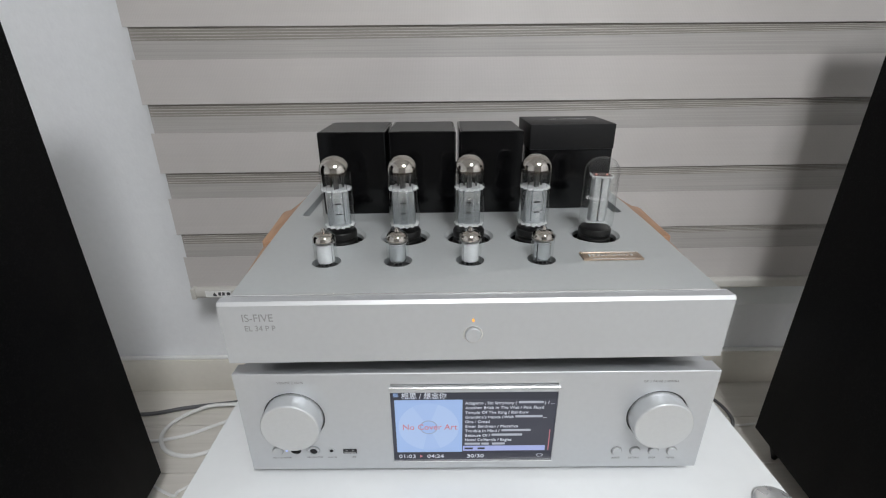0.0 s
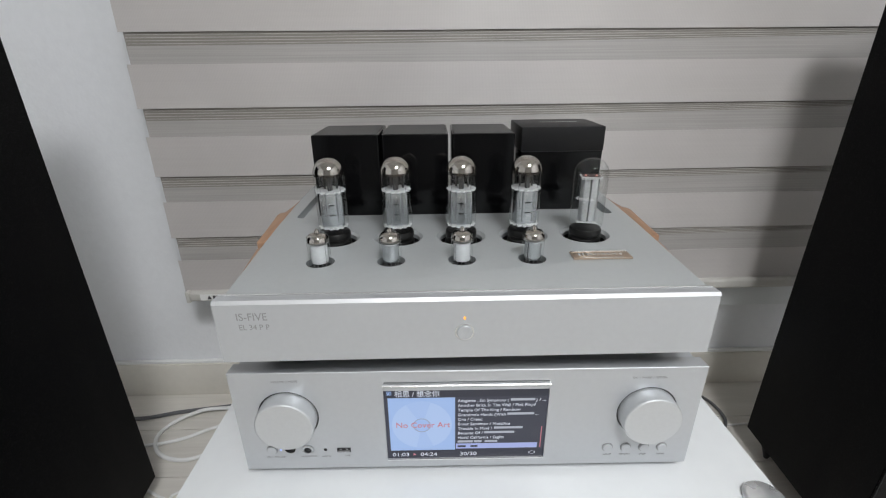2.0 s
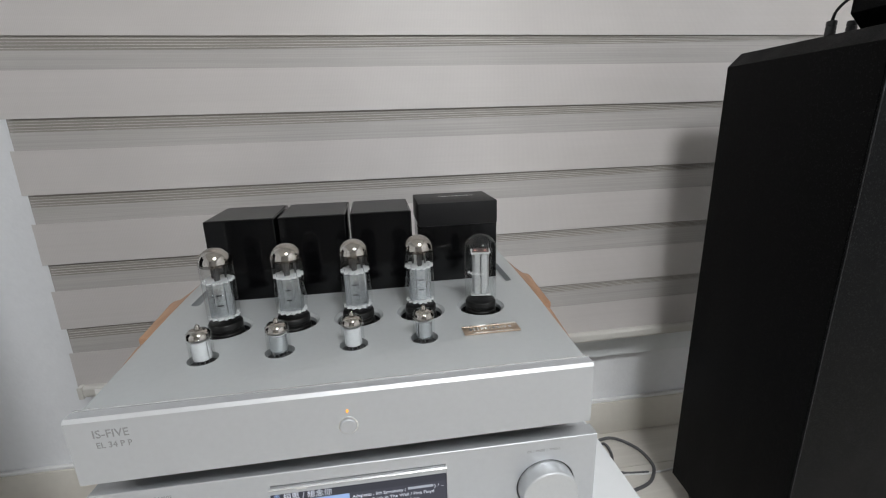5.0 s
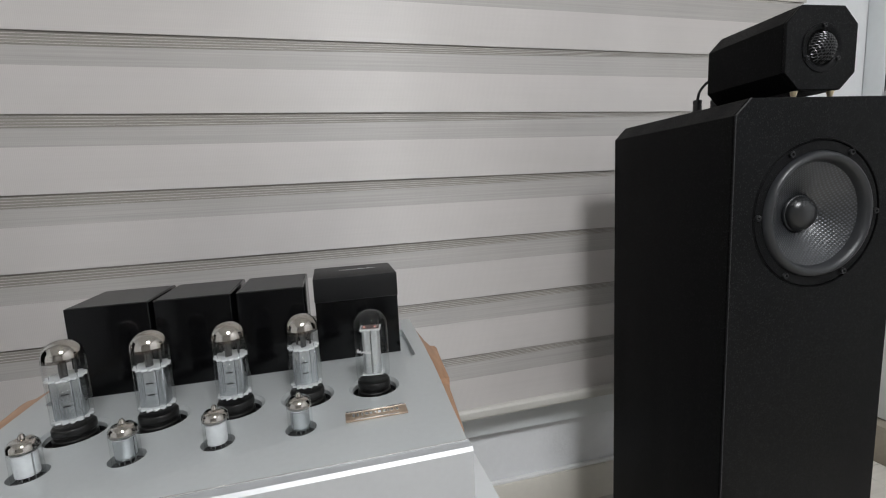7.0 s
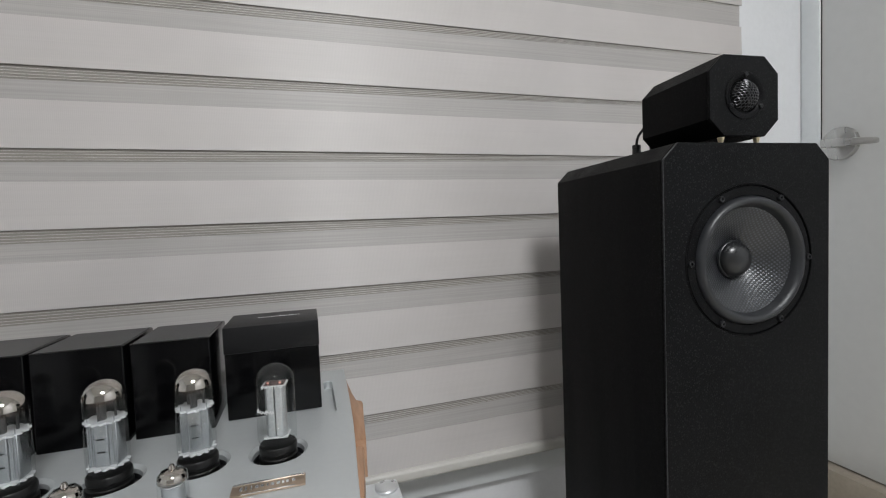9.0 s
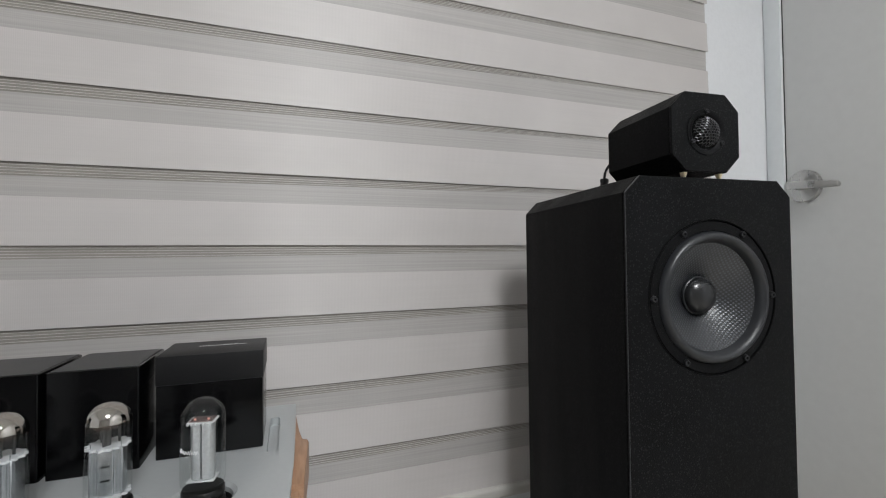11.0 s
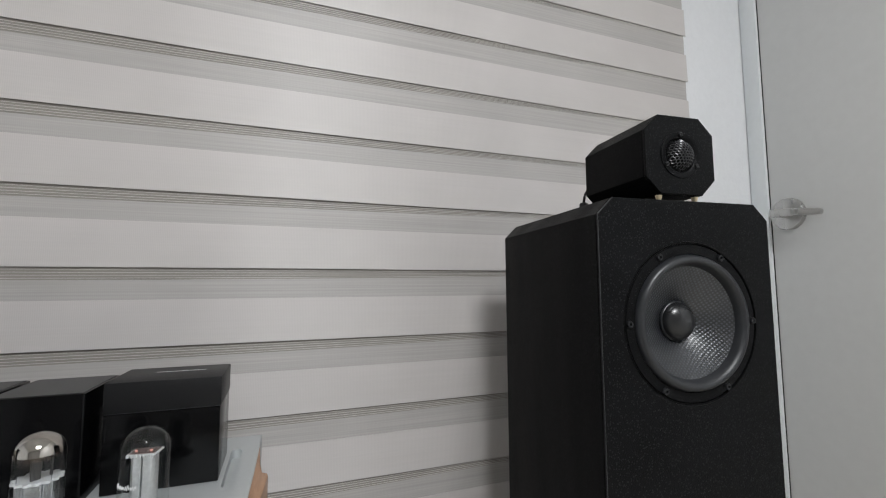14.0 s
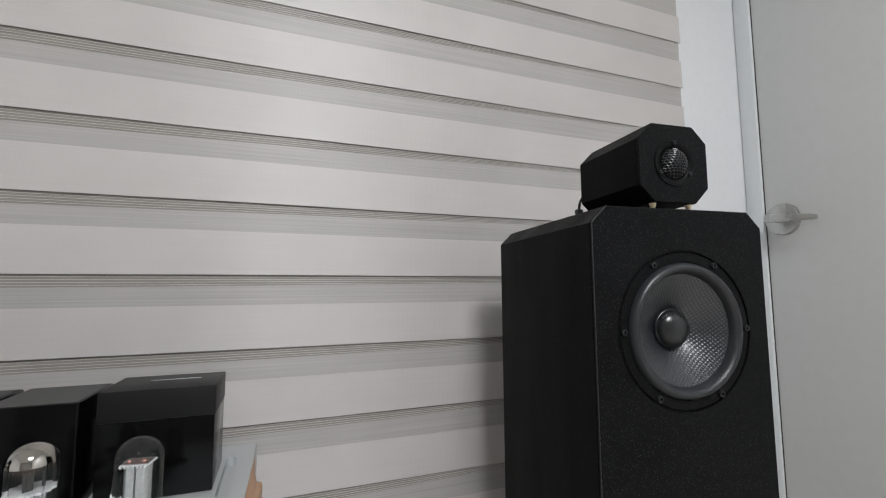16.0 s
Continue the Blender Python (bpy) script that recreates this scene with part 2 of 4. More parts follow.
half_clear(M_MICA, 0.45)
half_clear(M_GETTER, 0.35)
M_MICA_REFLECTION = surface("mica_reflection", (0.22, 0.155, 0.145), 0.22, 0.5, 0.2, 60)
M_HEATER = glowing("heater_glow", (1.0, 0.42, 0.34), 0.55)
M_GLASS = clear_glass("tube_glass")
M_DULL = surface("dull_anode", (0.55, 0.56, 0.565), 0.36, 0.6, 0.15, 60)
M_PANE = clear_glass("window_glass", (0.85, 0.9, 0.9))
M_TABLE = surface("white_satin_board", (0.71, 0.725, 0.735), 0.32, 0.0, 0.02, 12, 0.03, 500)
M_WHITE = surface("white_plastic", (0.78, 0.78, 0.77), 0.4, 0.0, 0.03, 30)
M_WALL = surface("white_wallpaper", (0.76, 0.77, 0.79), 0.8, 0.0, 0.03, 14, 0.5, 160)
M_CEIL = surface("ceiling_paper", (0.82, 0.82, 0.81), 0.85, 0.0, 0.03, 10, 0.3, 120)
M_TRIM = surface("cream_trim", (0.66, 0.63, 0.57), 0.45, 0.0, 0.04, 12, 0.05, 300)
M_DOOR = surface("pale_grey_door", (0.635, 0.635, 0.622), 0.5, 0.0, 0.03, 8, 0.08, 300)
M_JAMB = surface("white_jamb_paint", (0.70, 0.725, 0.735), 0.5, 0.0, 0.03, 12, 0.05, 300)
M_SILL = surface("brown_threshold", (0.30, 0.26, 0.21), 0.5, 0.0, 0.1, 20)
M_CAP = surface("polished_cap", (0.80, 0.81, 0.82), 0.3, 0.7, 0.04, 50)
M_BEVEL_SHINE = surface("bevel_highlight_metal", (0.62, 0.63, 0.64), 0.48, 0.6, 0.02, 30)
M_NICKEL = surface("satin_nickel", (0.50, 0.495, 0.48), 0.28, 0.95, 0.04, 50, 0.1, 800, (1, 8, 1))
M_CLOTH = fabric("blind_cloth", (0.52, 0.492, 0.478), 135, 0.0, 0.5, 0.02)
M_CLOTH_BACK = fabric("blind_cloth_back", (0.565, 0.543, 0.528), 430)
M_SHEER = fabric("blind_sheer", (0.52, 0.495, 0.477), 140, 0.26, 0.5, 0.10)
# more see-through sheer, with the shade below the hems mixed into its colour
M_OPEN_SHADE = fabric("blind_open_shaded", (0.40, 0.368, 0.335), 300, 0.36, 0.6, 0.08)
M_THREAD = surface("blind_thread", (0.56, 0.54, 0.51), 0.7, 0.0, 0.05, 40)
M_PLANK = wood_grain("laminate_floor", (0.66, 0.63, 0.58), (0.53, 0.50, 0.455), 5.0, (0.35, 5, 1), 0.4, 0.08, 0.18)
M_FAR = surface("unseen_wall_dark", (0.27, 0.265, 0.26), 0.7, 0.0, 0.08, 6, 0.2, 100)
M_HANDLE = wood_grain("oiled_cherry", (0.44, 0.265, 0.165), (0.27, 0.145, 0.08), 14.0, (5, 0.5, 5), 0.42, 0.15)
M_CABLE_W = surface("white_cable", (0.72, 0.72, 0.71), 0.4, 0.0, 0.04, 40)
M_CABLE_G = surface("grey_cable", (0.10, 0.10, 0.105), 0.45, 0.0, 0.1, 60)
M_PRINT = surface("grey_print", (0.30, 0.30, 0.305), 0.6, 0.2, 0.05, 60)
M_PRINT_D = surface("dark_print", (0.06, 0.06, 0.065), 0.6, 0.0, 0.05, 60)
M_RAIL = surface("grey_beige_plastic", (0.56, 0.545, 0.51), 0.45, 0.0, 0.03, 30)
M_WMARK = surface("white_print", (0.8, 0.8, 0.8), 0.5, 0.0, 0.03, 60)
M_LED = glowing("amber_led", (1.0, 0.36, 0.03), 2.0)
M_LEDB = glowing("blue_led", (0.45, 0.55, 1.0), 1.2)
M_DIFF = glowing("lamp_diffuser", (0.965, 0.985, 1.0), 9.0)
M_SCR = glowing("screen_dark", (0.026, 0.029, 0.05), 1.0)
M_SCR_BAR = glowing("screen_bar", (0.012, 0.014, 0.03), 1.0)
M_SCR_BLUE = glowing("screen_blue", (0.33, 0.48, 0.80), 1.0)
M_SCR_DISC = glowing("screen_disc", (0.40, 0.54, 0.83), 1.0)
M_SCR_DISC2 = glowing("screen_disc_dark", (0.355, 0.50, 0.81), 1.0)
M_SCR_TEXT = glowing("screen_text", (0.66, 0.70, 0.80), 1.0)
M_SCR_NAME = glowing("screen_name", (0.42, 0.45, 0.52), 1.0)
M_SCR_RED = glowing("screen_red", (0.55, 0.18, 0.22), 1.0)
M_SCR_SEL = glowing("screen_selected", (0.36, 0.42, 0.74), 1.0)
M_SCR_RING = glowing("screen_ring", (0.30, 0.34, 0.50), 1.0)


# ---- mesh tools ----
def obj(name, bm, material, smooth=35):
    me = bpy.data.meshes.new(name)
    bmesh.ops.recalc_face_normals(bm, faces=bm.faces)
    bm.to_mesh(me)
    bm.free()
    if smooth:
        for p in me.polygons:
            p.use_smooth = True
        me.set_sharp_from_angle(angle=radians(smooth))
    if material:
        me.materials.append(material)
    return new(name, me)


def part(name, bm, material, parent, label="", m=None, smooth=35):
    ob = obj(name, bm, material, smooth)
    ob.parent = parent
    if m is not None:
        ob.matrix_basis = m
    if label:
        tagged(ob, label)
    return ob


def thing(name, m, label, category, group="", kind=""):
    ob = new(name)
    ob.empty_display_size = 0.02
    ob.matrix_basis = m
    return tagged(ob, label, category, group, kind)


def box(x0, x1, y0, y1, z0, z1, bevel=0.0, seg=2):
    bm = bmesh.new()
    bmesh.ops.create_cube(bm, size=1)
    for v in bm.verts:
        v.co = ((x0 + x1) / 2 + v.co.x * (x1 - x0), (y0 + y1) / 2 + v.co.y * (y1 - y0), (z0 + z1) / 2 + v.co.z * (z1 - z0))
    if bevel:
        bmesh.ops.bevel(bm, geom=bm.edges[:], offset=bevel, segments=seg, profile=0.5, affect="EDGES")
    return bm


def prism(points, a, b, axis="z", bevel=0.0, seg=2):
    """A closed outline in the plane across axis, from a to b along it. y: (x, z) points; z: (x, y); x: (y, z)."""
    bm = bmesh.new()
    put = {"z": lambda p, h: (p[0], p[1], h), "y": lambda p, h: (p[0], h, p[1]), "x": lambda p, h: (h, p[0], p[1])}[axis]
    lo, hi = [bm.verts.new(put(p, a)) for p in points], [bm.verts.new(put(p, b)) for p in points]
    k = len(points)
    bm.faces.new(lo)
    bm.faces.new(hi[::-1])
    for i in range(k):
        bm.faces.new((lo[i], hi[i], hi[(i + 1) % k], lo[(i + 1) % k]))
    bmesh.ops.recalc_face_normals(bm, faces=bm.faces)
    if bevel:
        bmesh.ops.bevel(bm, geom=bm.edges[:], offset=bevel, segments=seg, profile=0.5, affect="EDGES")
    return bm


def lathe(profile, seg=32, axis="z", wave=0.0, lobes=0):
    """Turns (radius, height) points about an axis; wave ripples the rim."""
    bm = bmesh.new()
    rings = []
    for r, h in profile:
        ring = []
        for i in range(seg):
            a = 2 * math.pi * i / seg
            q = max(r, 1e-5) * (1 + wave * math.cos(lobes * a))
            c, s = q * math.cos(a), q * math.sin(a)
            ring.append(bm.verts.new({"z": (c, s, h), "y": (c, h, s), "x": (h, c, s)}[axis]))
        rings.append(ring)
    for p, q in zip(rings, rings[1:]):
        for i in range(seg):
            bm.faces.new((p[i], p[(i + 1) % seg], q[(i + 1) % seg], q[i]))
    bmesh.ops.remove_doubles(bm, verts=bm.verts, dist=2e-5)
    return bm


def disc(r, h0, h1, seg=32, axis="z", bevel=0.0):
    b = bevel
    return lathe([(0, h0), (r - b, h0), (r, h0 + b), (r, h1 - b), (r - b, h1), (0, h1)] if b else [(0, h0), (r, h0), (r, h1), (0, h1)], seg, axis)


def joined(*bms):
    me, out = bpy.data.meshes.new("tmp"), bmesh.new()
    for b in bms:
        b.to_mesh(me)
        b.free()
        out.from_mesh(me)
    bpy.data.meshes.remove(me)
    return out


def moved(bm, m):
    bmesh.ops.transform(bm, matrix=m, verts=bm.verts)
    return bm


def tube(points, radius, seg=8, steps=10, bend=True):
    """A round cable through the points, gliding from one to the next."""
    P = [Vector(p) for p in points]
    path = []
    for i in range(len(P) - 1):
        p0, p1, p2, p3 = P[max(i - 1, 0)], P[i], P[i + 1], P[min(i + 2, len(P) - 1)]
        for k in range(steps):
            t = k / steps
            path.append(0.5 * (2 * p1 + (p2 - p0) * t + (2 * p0 - 5 * p1 + 4 * p2 - p3) * t * t + (3 * p1 - p0 - 3 * p2 + p3) * t ** 3))
    path.append(P[-1])
    bm, rings = bmesh.new(), []
    for i, p in enumerate(path):
        d = (path[min(i + 1, len(path) - 1)] - path[max(i - 1, 0)]).normalized()
        up = Vector((0, 0, 1)) if abs(d.z) < 0.9 else Vector((1, 0, 0))
        a = d.cross(up).normalized()
        b = a.cross(d)
        rings.append([bm.verts.new(p + radius * (a * math.cos(2 * math.pi * k / seg) + b * math.sin(2 * math.pi * k / seg))) for k in range(seg)])
    for p, q in zip(rings, rings[1:]):
        for i in range(seg):
            bm.faces.new((p[i], p[(i + 1) % seg], q[(i + 1) % seg], q[i]))
    bm.faces.new(rings[0])
    bm.faces.new(rings[-1])
    return bm


def lettering(body, size, align="LEFT", width=0.0):
    """Letters lying in the x, z plane that face the -y side, one mesh."""
    cu = bpy.data.curves.new("letters", "FONT")
    cu.body, cu.size, cu.align_x, cu.extrude, cu.resolution_u = body, size, align, 0.00012, 3
    ob = new("letters", cu)
    bpy.context.view_layer.update()
    me = bpy.data.meshes.new_from_object(ob.evaluated_get(bpy.context.evaluated_depsgraph_get()))
    bm = bmesh.new()
    bm.from_mesh(me)
    bpy.data.objects.remove(ob)
    bpy.data.curves.remove(cu)
    bpy.data.meshes.remove(me)
    if width and bm.verts:
        xs = [v.co.x for v in bm.verts]
        k = width / (max(xs) - min(xs))
        for v in bm.verts:
            v.co.x *= k
    return moved(bm, pose(0, 0, 0, 90))


def carved(solid, cutters):
    """The solid less the cutters, as a new bmesh."""
    base = obj("solid", solid, None, 0)
    tools = []
    for c in cutters:
        t = obj("cutter", c, None, 0)
        md = base.modifiers.new("cut", "BOOLEAN")
        md.operation, md.solver, md.object = "DIFFERENCE", "EXACT", t
        tools.append(t)
    bpy.context.view_layer.update()
    me = bpy.data.meshes.new_from_object(base.evaluated_get(bpy.context.evaluated_depsgraph_get()))
    bm = bmesh.new()
    bm.from_mesh(me)
    for o in (base, *tools):
        d = o.data
        bpy.data.objects.remove(o)
        bpy.data.meshes.remove(d)
    bpy.data.meshes.remove(me)
    return bm


def structure(name, bm, material, label="", smooth=0):
    return tagged(obj(name, bm, material, smooth), label, "", "", "structure")

# ---- the room ----
X0, X1, Y0, Y1, ZC = -1.60, 1.395, -3.10, 0.505, 2.28
wall = carved(box(X0 - 0.12, X1 + 0.12, Y1, Y1 + 0.14, 0.0, ZC), [box(-0.43, 1.05, Y1 - 0.1, Y1 + 0.3, 0.265, 1.95)])
structure("wall_north", wall, M_WALL, "white textured wallpaper wall with the window")
structure("wall_west", box(X0 - 0.12, X0, Y0, Y1 - 0.001, 0, ZC), M_WALL, "white wallpaper side wall")
# unseen wall, coloured dark to hold down reflections and bounced light
structure("wall_south", box(X0 - 0.12, X1 + 0.12, Y0 - 0.12, Y0 - 0.001, 0, ZC), M_FAR, "unseen wall closing the room, dark to keep reflections low")
east = carved(box(X1, X1 + 0.12, Y0, Y1 - 0.001, 0, ZC), [box(X1 - 0.1, X1 + 0.3, -0.43, 0.4615, 0.06, 2.07)])
structure("wall_east", east, M_WALL, "white wallpaper side wall with the door")
structure("ceiling", box(X0 - 0.12, X1 + 0.12, Y0 - 0.12, Y1 + 0.14, ZC + 0.001, ZC + 0.1), M_CEIL, "white papered ceiling")
structure("subfloor", box(X0 - 0.12, X1 + 0.12, Y0 - 0.12, Y1 + 0.14, -0.1, -0.008), M_SILL, "dark bed under the floor boards")
for name, b in (("baseboard", box(X0, X1 - 0.001, Y1 - 0.013, Y1 - 0.001, 0.0, 0.084, 0.0025)),
                ("baseboard_west", box(X0 + 0.001, X0 + 0.013, Y0, Y1 - 0.014, 0.0, 0.084, 0.0025)),
                ("baseboard_south", box(X0 + 0.014, X1 - 0.001, Y0, Y0 + 0.013, 0.0, 0.084, 0.0025))):
    structure(name, b, M_TRIM, "cream painted skirting board", 35)
structure("trim_skirting_cap", box(X0 + 0.014, X1 - 0.002, Y1 - 0.010, Y1 - 0.0012, 0.0842, 0.091, 0.0015), M_WHITE, "thin white bead on the skirting", 35)

# window behind the blind
win = tagged(new("window_1"), "cream framed window behind the closed blind", "window", "", "structure")
FY0, FY1 = Y1 - 0.014, Y1 - 0.001
for name, b in (("window_sill", box(-0.488, 1.10, FY0 - 0.008, FY1, 0.213, 0.265, 0.002)),
                ("window_frame", box(-0.488, -0.432, FY0, FY1, 0.2655, 1.95, 0.002)),
                ("window_frame", box(1.052, 1.10, FY0, FY1, 0.2655, 1.95, 0.002)),
                ("window_frame", box(-0.488, 1.10, FY0, FY1, 1.951, 2.01, 0.002))):
    part(name, b, M_JAMB, win)
part("sash", joined(box(-0.429, -0.38, Y1 + 0.03, Y1 + 0.07, 0.27, 1.945), box(1.00, 1.049, Y1 + 0.03, Y1 + 0.07, 0.27, 1.945),
                    box(0.30, 0.36, Y1 + 0.03, Y1 + 0.07, 0.27, 1.945), box(-0.429, 1.049, Y1 + 0.031, Y1 + 0.069, 0.266, 0.32)), M_TRIM, win)
part("pane", box(-0.382, 1.002, Y1 + 0.048, Y1 + 0.053, 0.318, 1.945), M_PANE, win)
structure("backdrop", box(-0.70, 1.36, Y1 + 0.40, Y1 + 0.42, 0.0, 2.3), M_SILL, "dim night outside the window")

# door in the east wall
door = tagged(new("door_1"), "closed pale grey flush door with a lever handle", "door", "", "structure")
part("door_leaf", box(X1 + 0.004, X1 + 0.042, -0.41, 0.4598, 0.101, 2.03, 0.001), M_DOOR, door)
for b in (box(X1 - 0.004, X1 + 0.10, 0.4618, Y1 - 0.0015, 0.0, 2.09, 0.003), box(X1 - 0.004, X1 + 0.10, -0.47, -0.414, 0.0, 2.09, 0.003),
          box(X1 - 0.0038, X1 + 0.10, -0.413, 0.4613, 2.035, 2.09, 0.003)):
    part("door_frame", b, M_JAMB, door, "white painted door frame")
part("door_stop", box(X1 + 0.044, X1 + 0.1, -0.413, 0.4613, 0.0, 2.034), M_DARKMETAL, door, "dark rebate behind the door")
part("threshold", box(X1 - 0.03, X1 + 0.043, -0.413, 0.4613, 0.0, 0.097, 0.004), M_SILL, door, "brown wooden threshold")
# black strip in place of the shade between leaf and frame
part("door_gap_shade", box(X1 + 0.003, X1 + 0.012, 0.4599, 0.4617, 0.066, 2.08), M_BLACK, door, "black strip standing for the shade in the door gap")
HZ, HY = 0.8850, 0.4180
rose = part("door_handle", moved(lathe([(0, 0.003), (0.039, 0.003), (0.039, -0.004), (0.037, -0.008), (0.016, -0.0095), (0.014, -0.011), (0.0105, -0.012), (0.010, -0.040), (0, -0.042)], 40, "x"),
            pose(X1, HY, HZ)), M_NICKEL, door, "satin nickel round rose")
part("lever", prism([(HY + 0.012, HZ - 0.009), (HY + 0.013, HZ + 0.010), (HY - 0.03, HZ + 0.0065), (HY - 0.082, HZ - 0.0015), (HY - 0.094, HZ - 0.004),
                     (HY - 0.097, HZ - 0.008), (HY - 0.095, HZ - 0.0165), (HY - 0.04, HZ - 0.0130)], X1 - 0.050, X1 - 0.036, "x", 0.003), M_NICKEL, rose, "straight satin nickel lever")

# ceiling lamp, behind the camera
lamp = thing("ceiling_light", pose(LAMP[0], LAMP[1], ZC), "square white flush ceiling light, switched on", "ceiling light")
part("frame", joined(box(-0.32, 0.32, -0.32, -0.285, -0.06, 0.0, 0.004), box(-0.32, 0.32, 0.285, 0.32, -0.06, 0.0, 0.004),
                     box(-0.32, -0.285, -0.284, 0.284, -0.06, 0.0, 0.004), box(0.285, 0.32, -0.284, 0.284, -0.06, 0.0, 0.004)), M_WHITE, lamp)
part("diffuser", box(-0.284, 0.284, -0.284, 0.284, -0.045, -0.02, 0.004), M_DIFF, lamp, "glowing milky diffuser")

# ---- the blind ----
BY, PITCH, Z0, BL, BR = 0.4337, 0.1115, 0.2966, -0.505, 1.123
blind = thing("zebra_blind", pose(0, BY, 0, 0, 0, 0.67), "beige striped day-and-night roller blind, closed over the window", "blind")


def cloth(x0, x1, y, z0, z1, amount, seed, cols=96, rows=4, thick=0.0009, rise=(0.0, 0.0), lean=0.0):
    """A hanging band of cloth that waves a little, with thickness."""
    bm = bmesh.new()
    grids = []
    for side in (0, 1):
        g = []
        for r in range(rows + 1):
            v = r / rows
            line = []
            for c in range(cols + 1):
                x = x0 + (x1 - x0) * c / cols
                w = noise.noise((x * 1.7, seed * 0.23, 0.3)) + 0.5 * noise.noise((x * 4.3, seed * 0.31 + 9, 0.7))
                line.append(bm.verts.new((x, y + side * thick - amount * w - lean * (1 - v) ** 2, z0 + (z1 - z0) * v + (rise[0] + (rise[1] - rise[0]) * v) * (c / cols) ** 2 + 0.0007 * noise.noise((x * 2.3, seed, 4)))))
            g.append(line)
        grids.append(g)
    a, b = grids
    for r in range(rows):
        for c in range(cols):
            bm.faces.new((a[r][c], a[r][c + 1], a[r + 1][c + 1], a[r + 1][c]))
            bm.faces.new((b[r][c], b[r + 1][c], b[r + 1][c + 1], b[r][c + 1]))
    for c in range(cols):
        bm.faces.new((a[0][c], b[0][c], b[0][c + 1], a[0][c + 1]))
        bm.faces.new((a[rows][c], a[rows][c + 1], b[rows][c + 1], b[rows][c]))
    for r in range(rows):
        for c in (0, cols):
            bm.faces.new((a[r][c], a[r + 1][c], b[r + 1][c], b[r][c]))
    return bm


for k in range(15):
    zk = Z0 + PITCH * k
    RISE = 0.0165 if k < 4 else 0.0192
    part("fabric_band", cloth(BL, BR, 0.0, zk, zk + 0.0660, 0.0022, k, lean=0.0016), M_CLOTH, blind, smooth=60)
    part("sheer_band", cloth(BL + 0.0055, BR - 0.004, 0.0012, zk + 0.0650, zk + PITCH - 0.0195, 0.0022, k, 96, 2, 0.0003, (0.0, RISE)), M_SHEER, blind, "see-through sheer band", smooth=60)
    # strip below the next hem: its shade is put in as a darker colour
    part("shaded_open_band", cloth(BL + 0.0060, BR - 0.004, 0.0012, zk + PITCH - 0.0194, zk + PITCH + 0.0015, 0.0022, k, 96, 2, 0.0003, (RISE, 0.0)), M_OPEN_SHADE, blind, "more see-through sheer strip, coloured dark for the shade under the hem", smooth=60)
    part("back_band", cloth(BL + 0.003, BR - 0.003, 0.0105, zk + PITCH - 0.0188 - 0.0665, zk + PITCH - 0.0188, 0.0026, k + 40, 48, 2, 0.0009, (RISE, RISE)), M_CLOTH_BACK, blind, smooth=60)
    part("back_sheer_band", cloth(BL + 0.006, BR - 0.006, 0.0108, zk + PITCH - 0.0186, zk + 2 * PITCH - 0.0858, 0.0030, k + 40.5, 48, 2, 0.0003, (RISE, RISE)), M_OPEN_SHADE, blind, "see-through sheer band", smooth=60)
    for j in range(4):
        zt = zk + PITCH - 0.0038 - 0.0042 * j
        bm = cloth(BL + 0.008, BR - 0.006, 0.0004, zt - 0.0003, zt + 0.0003, 0.0022, k, 96, 1, 0.0006, (RISE * (0.15 + 0.21 * j),) * 2)
        part("thread", bm, M_THREAD, blind, smooth=0)
rail = part("bottom_rail", prism([(-0.010, 0.2829), (-0.012, 0.2871), (-0.012, 0.2984), (-0.009, 0.3019), (0.012, 0.3019), (0.014, 0.2984), (0.014, 0.2871), (0.011, 0.2829)],
                                 BL + 0.012, BR - 0.008, "x", 0.001), M_RAIL, blind, "pale beige plastic bottom rail")
part("end_cap", box(BL + 0.004, BL + 0.0118, -0.0135, 0.0155, 0.2805, 0.3032, 0.002), M_RAIL, rail)
part("end_cap", box(BR - 0.0078, BR - 0.001, -0.0135, 0.0155, 0.2805, 0.3032, 0.002), M_RAIL, rail)
sticker = part("warning_label", box(BL + 0.031, BL + 0.079, -0.0126, -0.0121, 0.2853, 0.2978), M_WHITE, rail, "small white warning label with black marks")
marks = joined(prism([(-0.4615, 0.2877), (-0.4525, 0.2877), (-0.4570, 0.2960)], -0.0129, -0.01265, "y"), box(-0.4500, -0.4450, -0.0129, -0.01265, 0.2883, 0.2954),
               box(-0.4430, -0.4380, -0.0129, -0.01265, 0.2883, 0.2954), moved(disc(0.0036, 0, 0.0003, 16, "y"), pose(-0.4310, -0.0129, 0.2918)))
part("mark", marks, M_PRINT_D, sticker)
part("headrail", box(BL, BR, -0.02, 0.035, Z0 + 15 * PITCH, Z0 + 15 * PITCH + 0.07, 0.004), M_WHITE, blind, "white blind cassette")

# ---- low table ----
TZ = 0.3096
table = thing("low_table", pose(0.004, 0.17, 0), "low white audio table with round silver leg caps", "table")
part("tabletop", prism([(-0.289, -0.245), (0.293, -0.245), (0.293, 0.228), (-0.289, 0.228)], TZ - 0.03, TZ, "z", 0.003), M_TABLE, table)
part("shelf", box(-0.28, 0.28, -0.23, 0.22, 0.10, 0.122, 0.002), M_TABLE, table)
